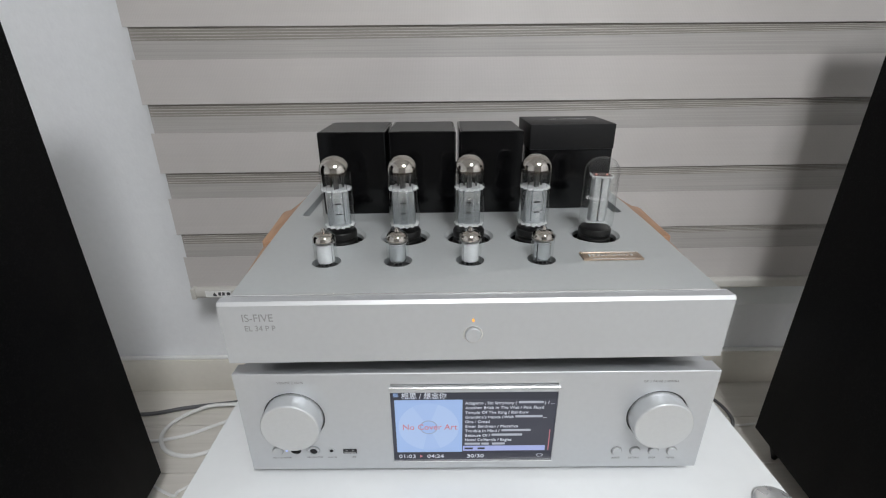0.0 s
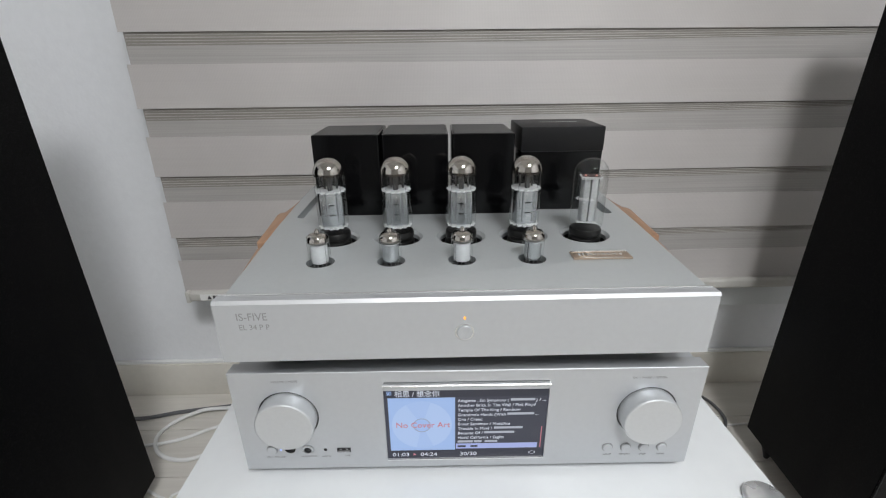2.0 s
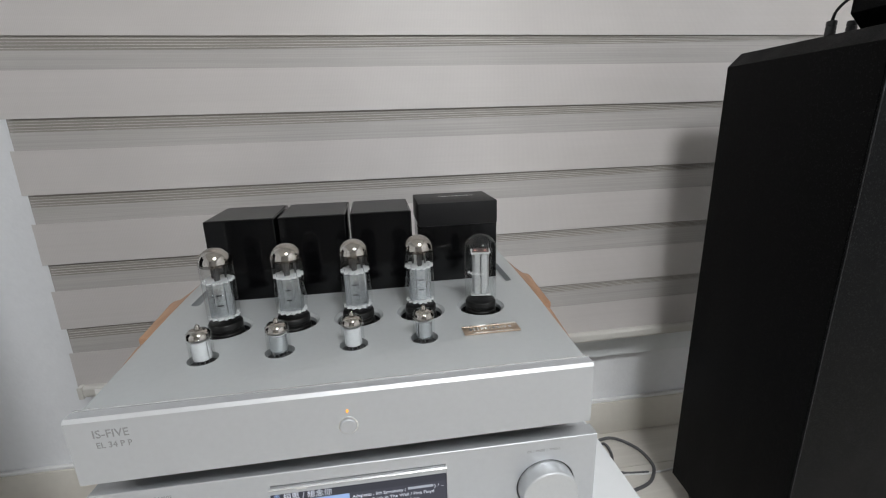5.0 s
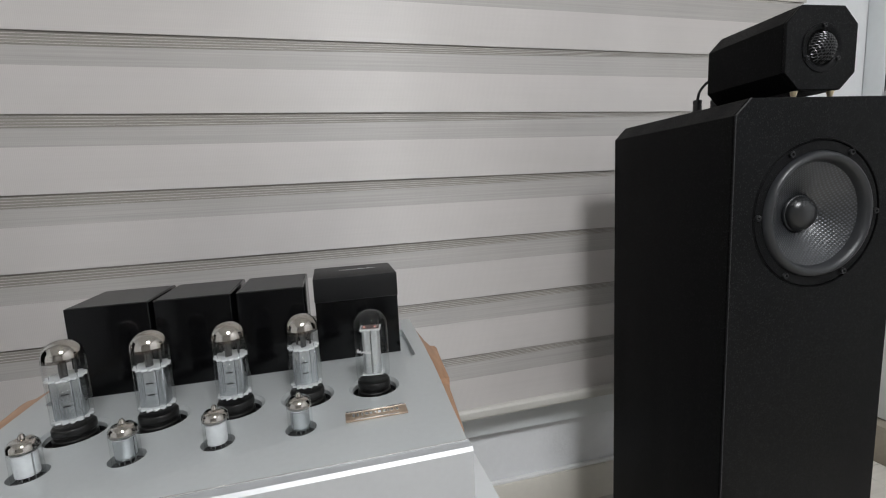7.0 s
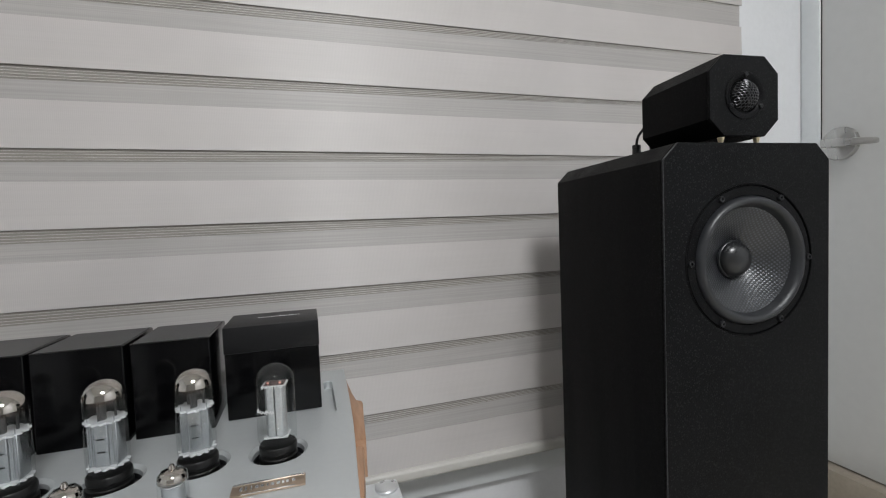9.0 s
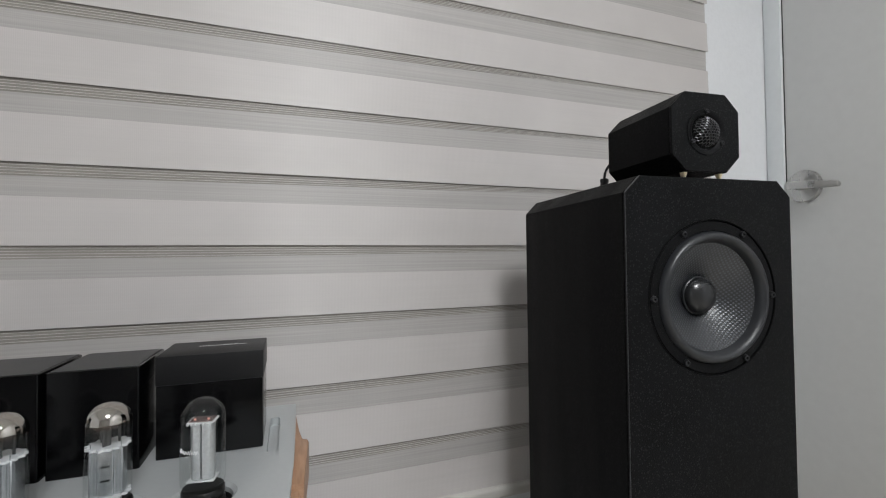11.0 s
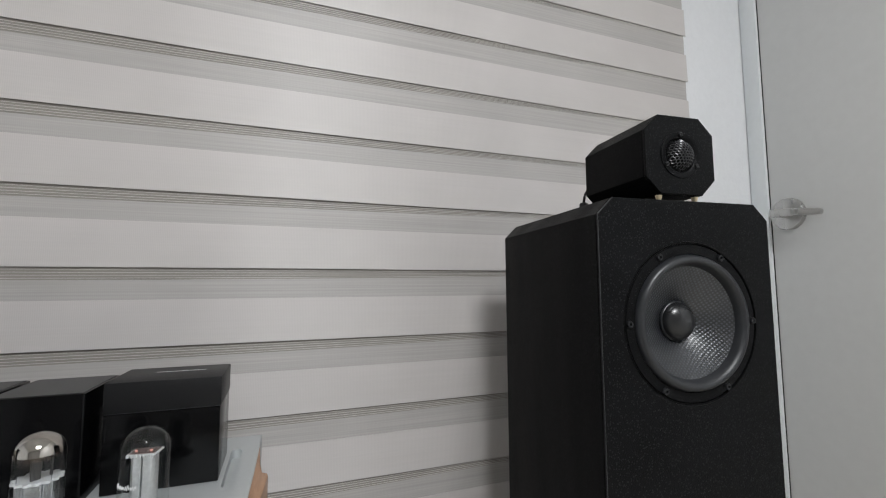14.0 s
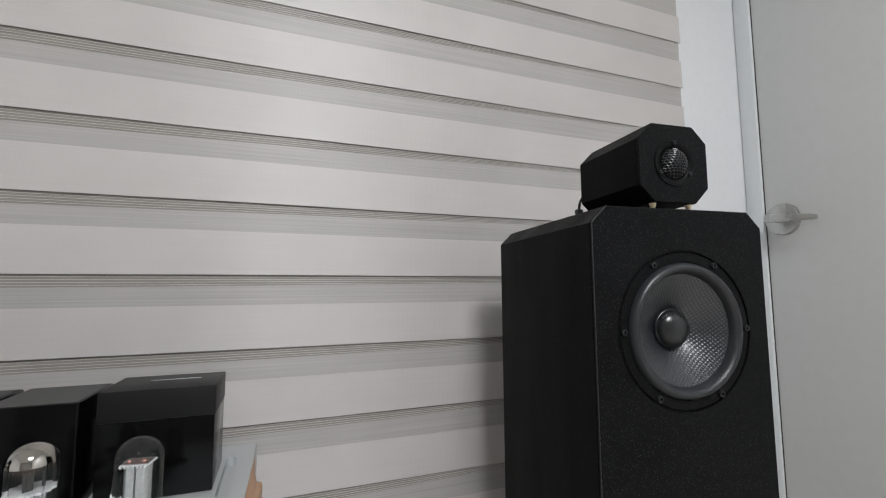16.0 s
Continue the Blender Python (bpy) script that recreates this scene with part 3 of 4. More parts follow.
for lx, ly in ((-0.268, -0.218), (0.272, -0.212), (-0.268, 0.205), (0.272, 0.205)):
    leg = part("leg", disc(0.017, 0.0, TZ - 0.0302, 28, "z", 0.002), M_NICKEL, table, "silver tube leg", pose(lx, ly, 0))
    part("leg_cap", lathe([(0.0185, 0.0), (0.0185, 0.0028), (0.0175, 0.0042), (0.0150, 0.0052), (0.008, 0.0066), (0, 0.0070)], 36), M_CAP, leg, "domed silver cap", pose(0, 0, TZ + 0.0003))

# ---- network player ----
player = thing("network_player", pose(-0.0020, -0.005, TZ, 0, 0, -0.6), "silver aluminium network player with two knobs and a lit screen", "audio player")
PW, PH0, PH1 = 0.2175, 0.0125, 0.128
front = carved(prism([(0.0, PH0), (0.0, PH1 - 0.0005), (0.0005, PH1), (0.0155, PH1 - 0.0008), (0.0155, PH0)], -PW, PW, "x"),
               [box(-0.0785, 0.0752, -0.01, 0.0022, 0.0222, 0.1062), box(-0.0775, 0.0745, -0.01, 0.006, 0.1142, 0.1160),
                moved(disc(0.0284, -0.01, 0.0015, 48, "y"), pose(-0.1685, 0, 0.0785)), moved(disc(0.0284, -0.01, 0.0015, 48, "y"), pose(0.1690, 0, 0.0775))])
panel = part("front_panel", front, M_ALU, player, "thick satin aluminium front panel", smooth=25)
part("case", box(-0.2145, 0.2145, 0.0157, 0.315, PH0, PH1 - 0.003, 0.0012), M_ALU, player)
for fx in (-0.165, 0.165):
    for fy in (0.05, 0.27):
        part("foot", disc(0.02, 0.0, PH0, 28, "z", 0.0015), M_BLACK, player, "", pose(fx, fy, 0))
part("disc_slot", box(-0.0770, 0.0740, 0.0055, 0.0058, 0.1144, 0.1158), M_BLACK, panel, "dark slot mouth")
part("slot_lip", prism([(-0.0024, 0.1124), (-0.0030, 0.1131), (-0.0024, 0.1138), (0.0, 0.1141), (0.0, 0.1124)], -0.0785, 0.0755, "x"), M_RIM, panel, "bright lip under the disc slot")
part("eject_key", box(-0.0555, -0.0465, -0.0012, 0.0, 0.1098, 0.1116, 0.0003), M_RIM, panel)


def knob(x, z):
    k = part("knob", lathe([(0.0268, 0.0012), (0.0268, -0.0128), (0.0264, -0.0142), (0.0254, -0.0150), (0, -0.0150)], 72, "y"), M_KNOB, player, "turned aluminium rotary knob", pose(x, 0, z))
    part("collar", lathe([(0.0283, 0.0014), (0.0281, 0.0008), (0.0268, 0.0009)], 72, "y"), M_DARKMETAL, k)


knob(-0.1685, 0.0785)
knob(0.1690, 0.0775)
for bx, bz in ((-0.190, 0.0372), (0.1375, 0.0335), (0.1553, 0.0335), (0.1732, 0.0333), (0.1910, 0.0330)):
    b = part("button", lathe([(0.0046, 0.0), (0.0046, -0.0012), (0.0042, -0.0017), (0, -0.0015)], 28, "y"), M_ALU, player, "", pose(bx, 0, bz))
    part("ring", lathe([(0.0054, 0.0001), (0.0054, -0.0003), (0.0048, -0.0003), (0.0048, 0.0001)], 28, "y"), M_PRINT, b)
part("standby_light", disc(0.0011, -0.0006, 0.0, 12, "y"), M_LEDB, player, "pale blue standby light", pose(-0.1815, 0, 0.0372))
part("remote_window", moved(prism([(0.0052 * math.cos(math.pi * i / 12), -0.0052 * math.sin(math.pi * i / 12)) for i in range(13)], -0.0006, 0.0002, "y"), pose(-0.1725, 0, 0.0382)), M_GLOSSBLACK, player, "black infrared window")
jack = part("headphone_jack", lathe([(0.0060, 0), (0.0060, -0.0012), (0.0048, -0.0016), (0.0036, -0.0014), (0.0034, -0.0002)], 32, "y"), M_ANODE, player, "chrome headphone socket", pose(-0.1553, 0, 0.0368))
part("hole", disc(0.0035, -0.0007, -0.0001, 24, "y"), M_BLACK, jack)
aux = part("line_jack", lathe([(0.0034, 0), (0.0034, -0.0006), (0.0022, -0.0008), (0.0018, -0.0001)], 24, "y"), M_ALU, player, "", pose(-0.1383, 0, 0.0367))
part("hole", disc(0.0016, -0.0006, -0.0001, 16, "y"), M_BLACK, aux)
usb = part("usb_port", box(-0.0066, 0.0066, -0.0006, 0.0001, -0.0026, 0.0026), M_BLACK, player, "black usb socket", pose(-0.1205, 0, 0.0358))
part("tongue", joined(box(-0.0055, 0.0055, -0.0008, -0.00055, -0.002, -0.0006), box(-0.004, -0.002, -0.0008, -0.00055, 0.0008, 0.0018), box(0.002, 0.004, -0.0008, -0.00055, 0.0008, 0.0018)), M_PRINT, usb)
for body, x, z, s in (("VOLUME  |  MUTE", -0.167, 0.1175, 0.0030), ("OK  |  PAUSE  |  SCROLL", 0.166, 0.1160, 0.0030), ("ON  |  STANDBY", -0.187, 0.0270, 0.0026),
                      ("HEADPHONE", -0.1553, 0.0272, 0.0026), ("AUX IN", -0.1383, 0.0270, 0.0026), ("USB", -0.1175, 0.0275, 0.0026), ("INPUT", 0.1380, 0.0230, 0.0028),
                      ("RETURN", 0.1556, 0.0230, 0.0028), ("STOP", 0.1735, 0.0229, 0.0028), ("MENU", 0.1912, 0.0228, 0.0028)):
    part("lettering", lettering(body, s, "CENTER"), M_PRINT, panel, "", pose(x, -0.0002, z), 0)

# the screen, in its own plane: u to the right, w up, 152 x 83 mm
screen = part("screen", box(-0.0783, 0.0750, 0.0012, 0.0021, 0.0224, 0.1060), M_SCR, player, "lit colour screen with a play list")
SX, SW, SZ0, SH = -0.0783, 0.1533, 0.0224, 0.0836


def on_screen(name, u0, u1, w0, w1, material, d=0.0001):
    return part(name, box(SX + u0 * SW, SX + u1 * SW, 0.0012 - d - 0.0001, 0.0012 - d, SZ0 + w0 * SH, SZ0 + w1 * SH), material, screen)


def screen_text(body, u, w, size, material=M_SCR_TEXT, width=0.0, align="LEFT"):
    part("lettering", lettering(body, size, align, width * SW), material, screen, "", pose(SX + u * SW, 0.0006, SZ0 + w * SH), 0)


on_screen("title_bar", 0.0, 1.0, 0.895, 1.0, M_SCR_BAR)
on_screen("status_bar", 0.0, 1.0, 0.0, 0.115, M_SCR_BAR)
on_screen("cover_picture", 0.022, 0.432, 0.12, 0.89, M_SCR_BLUE)
CU, CW = SX + 0.225 * SW, SZ0 + 0.50 * SH


def ring_sector(r0, r1, a0, a1, y, sq=1.0, n=24):
    bm = bmesh.new()
    rows = [[bm.verts.new((r * math.cos(a0 + (a1 - a0) * i / n), y, r * sq * math.sin(a0 + (a1 - a0) * i / n))) for i in range(n + 1)] for r in (r0, r1)]
    for i in range(n):
        bm.faces.new((rows[0][i], rows[0][i + 1], rows[1][i + 1], rows[1][i]))
    return bm


part("cover_disc", ring_sector(0.008, 0.0285, 0, 2 * math.pi, 0, n=48), M_SCR_DISC, screen, "", pose(CU, 0.0009, CW), 0)
part("cover_shade", joined(ring_sector(0.008, 0.0285, 1.25, 2.1, 0), ring_sector(0.008, 0.0285, 4.5, 5.1, 0)), M_SCR_DISC2, screen, "", pose(CU, 0.0008, CW), 0)
part("cover_ring", ring_sector(0.0074, 0.0084, 0, 2 * math.pi, 0, n=48), M_SCR_RING, screen, "", pose(CU, 0.0007, CW), 0)
screen_text("No Cover Art", 0.062, 0.468, 0.0092, M_SCR_RED, 0.335)
screen_text("\u76f8\u601d / \u60f3\u5ff5\u4f60", 0.065, 0.915, 0.0078, M_SCR_TEXT, 0.27)
on_screen("note_icon", 0.018, 0.048, 0.93, 0.985, M_SCR_BLUE)
SONGS = (("Adagietto , 5th Symphony (", 0.31, 0.15, ") / ..."), ("Another Brick In The Wall / Pink Floyd", 0.475, 0, ""), ("Temple Of The King / Rainbow", 0.385, 0, ""),
         ("Grandma's Hands (With", 0.295, 0.165, "..."), ("One / Creed", 0.15, 0, ""), ("Enter Sandman / Metallica", 0.325, 0, ""), ("Trouble In Mind /", 0.215, 0.18, ""),
         ("Because Of /", 0.155, 0.19, ""), ("Hotel California / Eagles", 0.29, 0, ""))
for i, (body, wide, bar, tail) in enumerate(SONGS):
    w = 0.828 - 0.0672 * i
    screen_text(body, 0.448, w, 0.0046, M_SCR_TEXT, wide)
    if bar:
        on_screen("name_bar", 0.448 + wide + 0.012, 0.448 + wide + 0.012 + bar, w + 0.005, w + 0.036, M_SCR_NAME)
    if tail:
        screen_text(tail, 0.448 + wide + bar + 0.016, w, 0.0046, M_SCR_TEXT, 0.06 if len(tail) > 3 else 0.02)
on_screen("name_bar", 0.448, 0.545, 0.228, 0.258, M_SCR_NAME)
on_screen("name_bar", 0.553, 0.60, 0.228, 0.258, M_SCR_NAME)
on_screen("name_bar", 0.62, 0.70, 0.228, 0.258, M_SCR_NAME)
on_screen("highlight", 0.437, 0.955, 0.135, 0.212, M_SCR_SEL)
on_screen("name_bar", 0.448, 0.50, 0.160, 0.186, M_SCR_BAR, 0.0003)
on_screen("name_bar", 0.53, 0.575, 0.160, 0.186, M_SCR_BAR, 0.0003)
screen_text("01:03", 0.03, 0.035, 0.0062, M_SCR_TEXT, 0.105)
screen_text("04:24", 0.21, 0.035, 0.0062, M_SCR_TEXT, 0.105)
screen_text("30/30", 0.462, 0.035, 0.0062, M_SCR_TEXT, 0.105)
part("play_icon", prism([(0, -0.0014), (0, 0.0018), (0.003, 0.0002)], 0, 0.0001, "y"), M_SCR_RED, screen, "", pose(SX + 0.165 * SW, 0.0008, SZ0 + 0.055 * SH))
part("repeat_icon", ring_sector(0.0026, 0.0033, 0, 2 * math.pi, 0, 0.6), M_SCR_TEXT, screen, "", pose(SX + 0.925 * SW, 0.0008, SZ0 + 0.062 * SH), 0)
on_screen("scroll_bar", 0.972, 0.978, 0.14, 0.45, M_SCR_RED)
part("screen_bezel", joined(box(-0.0785, 0.0752, -0.0006, 0.0003, 0.0212, 0.0223)), M_RIM, panel, "bright lower edge of the screen cut-out")

# ---- valve amplifier ----
AX, AY, AZ = -0.0035, -0.0105, 0.459
amp = thing("valve_amplifier", pose(AX, AY, AZ), "silver valve amplifier with black transformer covers and wooden side grips", "amplifier")
HT = 0.0555
BIG_X, BIG_Y = (-0.1375, -0.0672, 0.0025, 0.0720, 0.1415), 0.1435
SMALL_X, SMALL_Y = (-0.1390, -0.0700, -0.0005, 0.0688), 0.0780
cuts = [lathe([(0, HT - 0.013), (0.0236, HT - 0.013), (0.0238, HT - 0.0030), (0.0266, HT - 0.0008), (0.0272, HT + 0.0004), (0.0274, HT + 0.02), (0, HT + 0.02)], 48) for _ in BIG_X]
cuts = [moved(c, pose(x, BIG_Y, 0)) for c, x in zip(cuts, BIG_X)]
cuts += [moved(disc(0.0137, HT - 0.008, HT + 0.02, 40), pose(x, SMALL_Y, 0)) for x in SMALL_X]


def slot(x, y0, y1, r):
    pts = [(x + r * math.cos(a), y1 + r * math.sin(a)) for a in [math.pi * i / 10 for i in range(11)]]
    pts += [(x + r * math.cos(a), y0 + r * math.sin(a)) for a in [math.pi + math.pi * i / 10 for i in range(11)]]
    return prism(pts, HT - 0.010, HT + 0.02)


cuts += [slot(0.1955, 0.222, 0.322, 0.006), slot(-0.1955, 0.222, 0.322, 0.006)]
EDGE = [(0.2058, 0.0062), (0.2105, 0.085), (0.2140, 0.136), (0.2168, 0.185), (0.2190, 0.245), (0.2205, 0.305), (0.2218, 0.378)]
plan = EDGE + [(0.0015 - x, y) for x, y in EDGE[::-1]]
chassis = carved(prism(plan, 0.0, HT, "z", 0.001), cuts)
body = part("chassis", chassis, M_PLATE, amp, "bead-blasted aluminium chassis with round valve wells", smooth=30)
front = prism([(0.0, 0.0), (0.0, 0.0542), (0.0021, 0.0570), (0.0115, 0.0564), (0.0140, 0.0545), (0.0140, 0.0)], -0.2055, 0.2055, "x")
fascia = part("fascia", front, M_ALU, amp, "thick satin aluminium front panel with a highlight strip on its bevel", pose(-0.0005, -0.0080, 0.0030), 20)
# highlight lines along the top edge, laid on as strips of brighter metal
part("bevel_highlight", prism([(-0.0002, 0.0542), (0.0019, 0.0571), (0.0023, 0.0568), (0.0003, 0.0539)], -0.2055, 0.2055, "x"), M_BEVEL_SHINE, fascia)
part("rear_highlight", box(-0.2055, 0.2055, 0.0124, 0.0138, 0.0545, 0.0570, 0.0005), M_RIM, fascia)
for x in BIG_X:
    # black ring stands in for the shade deep in the well
    part("well_shade", lathe([(0.0236, HT - 0.0128), (0.0236, HT - 0.0074), (0.0233, HT - 0.0074), (0.0233, HT - 0.0128)], 40), M_BLACK, body, "", pose(x, BIG_Y, 0))
    part("well_floor", disc(0.0232, HT - 0.0129, HT - 0.0119, 40), M_BLACK, body, "black valve socket", pose(x, BIG_Y, 0))
for x in SMALL_X:
    part("well_floor", disc(0.0134, HT - 0.0079, HT - 0.0068, 32), M_BLACK, body, "black valve socket", pose(x, SMALL_Y, 0))
# black plate added to block light, so the gap below stays dark
part("gap_shade_plate", box(-0.1985, 0.1985, 0.012, 0.36, -0.0095, -0.0002, 0.001), M_BLACK, amp, "added black plate that darkens the gap under the amplifier")
for fx in (-0.17, 0.17):
    for fy in (0.05, 0.28):
        part("foot", disc(0.022, -0.0265, -0.0097, 32, "z", 0.002), M_BLACK, amp, "", pose(fx, fy, 0))
part("lettering", lettering("IS-FIVE", 0.0098, "LEFT", 0.0245), M_PRINT, fascia, "", pose(-0.1880, -0.0002, 0.0400), 0)
part("lettering", lettering("EL 34 P P", 0.0072, "LEFT", 0.0245), M_PRINT, fascia, "", pose(-0.1870, -0.0002, 0.0312), 0)
btn = part("power_button", lathe([(0.0066, 0.0), (0.0066, -0.0022), (0.0060, -0.0030), (0.0020, -0.0027), (0, -0.0026)], 40, "y"), M_ALU, amp, "round silver power button", pose(-0.0035, -0.0080, 0.0285))
part("ring", lathe([(0.0078, 0.0), (0.0078, -0.0008), (0.0070, -0.0010), (0.0069, 0.0)], 40, "y"), M_RIM, btn)
part("power_light", moved(disc(0.0009, -0.0006, 0.0, 14, "y"), Matrix.Diagonal((1, 1, 1.5, 1))), M_LED, amp, "amber power light", pose(-0.0035, -0.0080, 0.0415))

# transformer covers
for x0, x1 in ((-0.1735, -0.0925), (-0.0890, -0.0085), (-0.0035, 0.0722)):
    bm = box(x0, x1, 0.2230, 0.3180, HT + 0.0003, HT + 0.1005)
    up = [e for e in bm.edges if abs(e.verts[0].co.z - e.verts[1].co.z) > 0.01]
    bmesh.ops.bevel(bm, geom=up, offset=0.0022, segments=3, profile=0.5, affect="EDGES")
    top = [e for e in bm.edges if min(v.co.z for v in e.verts) > HT + 0.09]
    bmesh.ops.bevel(bm, geom=top, offset=0.0009, segments=2, profile=0.5, affect="EDGES")
    cover = part("transformer_cover", bm, M_GLOSSBLACK, amp, "glossy black lacquered transformer cover")
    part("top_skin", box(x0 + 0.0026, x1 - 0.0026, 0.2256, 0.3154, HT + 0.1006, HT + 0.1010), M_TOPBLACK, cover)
power = part("power_transformer", box(0.0830, 0.1852, 0.2357, 0.3170, HT + 0.0003, HT + 0.0753, 0.0008), M_GLOSSBLACK, amp, "black acrylic sided power transformer cover")
part("seam", box(0.0834, 0.1848, 0.2361, 0.3160, HT + 0.0754, HT + 0.0760), M_SCREW, power, "thin seam under the lid")
lid = part("lid", box(0.0823, 0.1859, 0.2350, 0.3180, HT + 0.0761, HT + 0.1060, 0.0009), M_LIDBLACK, power, "matt black lid")
random.seed(4)
bars, x = [], 0.115
while x < 0.163:
    w, h = random.uniform(0.0009, 0.0026), random.choice((0.0019, 0.0021, 0.0023, 0.0042))
    bars.append(prism([(x, 0.284), (x + w, 0.284), (x + w + h * 0.35, 0.284 + h), (x + h * 0.35, 0.284 + h)], HT + 0.1061, HT + 0.1063))
    x += w + random.uniform(0.0009, 0.0017)
part("mark", joined(*bars), M_WMARK, lid, "small pale script mark")

# plaque
plq = part("plaque", moved(box(-0.029, 0.029, -0.0088, 0.0088, 0, 0.0018, 0.0006), pose(0.1375, 0.0805, HT + 0.0002)), M_COPPER, amp, "copper name plaque with small raised marks")
bars, x = [], 0.1150
random.seed(9)
while x < 0.158:
    w = random.uniform(0.0014, 0.0032)
    bars.append(box(x, x + w, 0.0785 - (0.0012 if x < 0.126 else 0), 0.0825 + (0.001 if x < 0.126 else 0), HT + 0.0020, HT + 0.0023))
    x += w + random.uniform(0.0012, 0.0028)
part("raised_mark", joined(*bars), M_RIM, plq)
part("bright_edge", joined(box(0.1095, 0.1655, 0.0864, 0.0892, HT + 0.002, HT + 0.0024), box(0.117, 0.158, 0.0722, 0.0728, HT + 0.002, HT + 0.0023)), M_RIM, plq)

# wooden grips along the bowed sides, in two lengths a side
for s in (1, -1):
    o = 0.0 if s > 0 else -0.0015
    rear = [(0.207, 0.1385), (0.2250, 0.1385), (0.2275, 0.170), (0.2305, 0.205), (0.2335, 0.236), (0.2325, 0.2435), (0.2270, 0.2480), (0.2240, 0.275), (0.2212, 0.335), (0.207, 0.335)]
    fore = [(0.204, 0.036), (0.2105, 0.036), (0.2150, 0.074), (0.2212, 0.1270), (0.2200, 0.1340), (0.204, 0.1340)]
    part("wooden_grip", prism([(s * (a + o), b) for a, b in rear], 0.014, HT - 0.0016, "z", 0.0010), M_HANDLE, amp, "oiled reddish wooden side grip")
    part("wooden_grip", prism([(s * (a + o), b) for a, b in fore], 0.012, HT - 0.0050, "z", 0.0010), M_HANDLE, amp, "oiled reddish wooden side grip")


# ---- valves ----
def power_valve(name, m, r, top, label, group, kind):
    """Upright bottle valve on a black base; top is the glass's height."""
    v = thing(name, m, label, "vacuum tube", group)
    part("base", lathe([(0, 0.0), (0.0172, 0.0), (0.0176, 0.001), (0.0176, 0.0095), (0.0165, 0.0105), (0.0165, 0.0135), (0.0172, 0.0142), (0.0172, 0.0188), (0.0162, 0.0204), (0.0140, 0.0206), (0, 0.0206)], 40), M_BAKELITE, v, "black bakelite base")
    dome = [(r * math.cos(a), top - r * 0.92 + r * 0.92 * math.sin(a)) for a in [math.pi / 2 * i / 12 for i in range(13)]]
    part("glass", lathe([(0.0138, 0.0204), (r * 0.93, 0.0225), (r, 0.0265)] + dome, 48), M_GLASS, v, "clear glass bulb", smooth=60)
    if kind == "getter":
        ri = r * 0.988
        cap = [(ri * math.cos(a), top - r * 0.92 + ri * 0.92 * math.sin(a)) for a in [math.pi / 2 * i / 12 for i in range(13)]]
        part("getter_mirror", lathe(cap, 48), M_CHROME, v, "silvered getter dome", smooth=60)
        part("getter_edge", lathe([(ri * 0.998, top - r * 0.92 - 0.0030), (ri, top - r * 0.92)], 48), M_GETTER, v, "thin brown edge of the getter film", smooth=60)
        part("getter_post", joined(*[moved(disc(0.0011, top - 0.036, top - 0.016, 8), pose(0.0075 * math.cos(a), 0.0075 * math.sin(a), 0)) for a in (0.3, 2.4, 4.5)],
                                   moved(disc(0.0028, top - 0.036, top - 0.018, 12), pose(0, -0.004, 0))), M_DARKMETAL, v)
    za, zb = 0.0272, top - 0.0345
    if kind != "getter":
        zb = top - 0.0205
    ra = r * 0.74
    for zm in (za, zb):
        if kind == "getter":
            spacer = lathe([(0, zm), (r * 0.88, zm - 0.0009), (r * 0.88, zm + 0.0010), (0, zm + 0.0010)], 112, "z", 0.10, 14)
        else:
            spacer = joined(box(-0.0108, 0.0108, -0.0080, 0.0080, zm, zm + 0.0008), *[box(-0.0104 + 0.0030 * i, -0.0088 + 0.0030 * i, e - 0.0010, e + 0.0010, zm - 0.0012, zm + 0.0010) for i in range(7 if zm == zb else 0) for e in (-0.0080, 0.0080)])
        part("mica", spacer, M_MICA, v, "white mica spacer")
    w = 0.0052
    if kind == "getter":
        outline = [(-ra, -w), (-ra * 0.92, -w - 0.003), (-0.0058, -w - 0.003), (-0.0050, -w - 0.0052), (0.0050, -w - 0.0052), (0.0058, -w - 0.003), (ra * 0.92, -w - 0.003), (ra, -w),
                   (ra, w), (ra * 0.92, w + 0.003), (0.0058, w + 0.003), (0.005, w + 0.0052), (-0.005, w + 0.0052), (-0.0058, w + 0.003), (-ra * 0.92, w + 0.003), (-ra, w)]
        an = part("anode", prism(outline, za + 0.0012, zb - 0.0002, "z", 0.0004, 1), M_ANODE, v, "grey pressed anode")
        zc = (za + zb) / 2
        part("anode_slot", joined(box(-0.0028, 0.0028, -w - 0.0056, -w - 0.0050, zc + 0.0050, zc + 0.0062), box(-0.0028, 0.0028, -w - 0.0056, -w - 0.0050, zc - 0.0062, zc - 0.0050)), M_BLACK, an)
        for rx in (-0.0098, -0.0078, 0.0078, 0.0098):
            part("anode_rib", box(rx - 0.0005, rx + 0.0005, -w - 0.0040, -w - 0.0028, za + 0.003, zb - 0.002, 0.0003, 1), M_ANODE, an)
        for sx in (-1, 1):
            part("support_rod", disc(0.0004, za - 0.003, zb + 0.004, 8), M_ANODE, v, "", pose(sx * r * 0.62, -0.0078, 0))
    else:
        for sx in (-1, 1):
            part("anode", prism([(sx * 0.0006, -0.0062), (sx * 0.0064, -0.0062), (sx * 0.0074, -0.0050), (sx * 0.0092, -0.0030), (sx * 0.0092, 0.0030), (sx * 0.0064, 0.0062), (sx * 0.0006, 0.0062)], za + 0.0012, zb - 0.0002, "z", 0.0004, 1), M_DULL, v, "grey pressed anode")
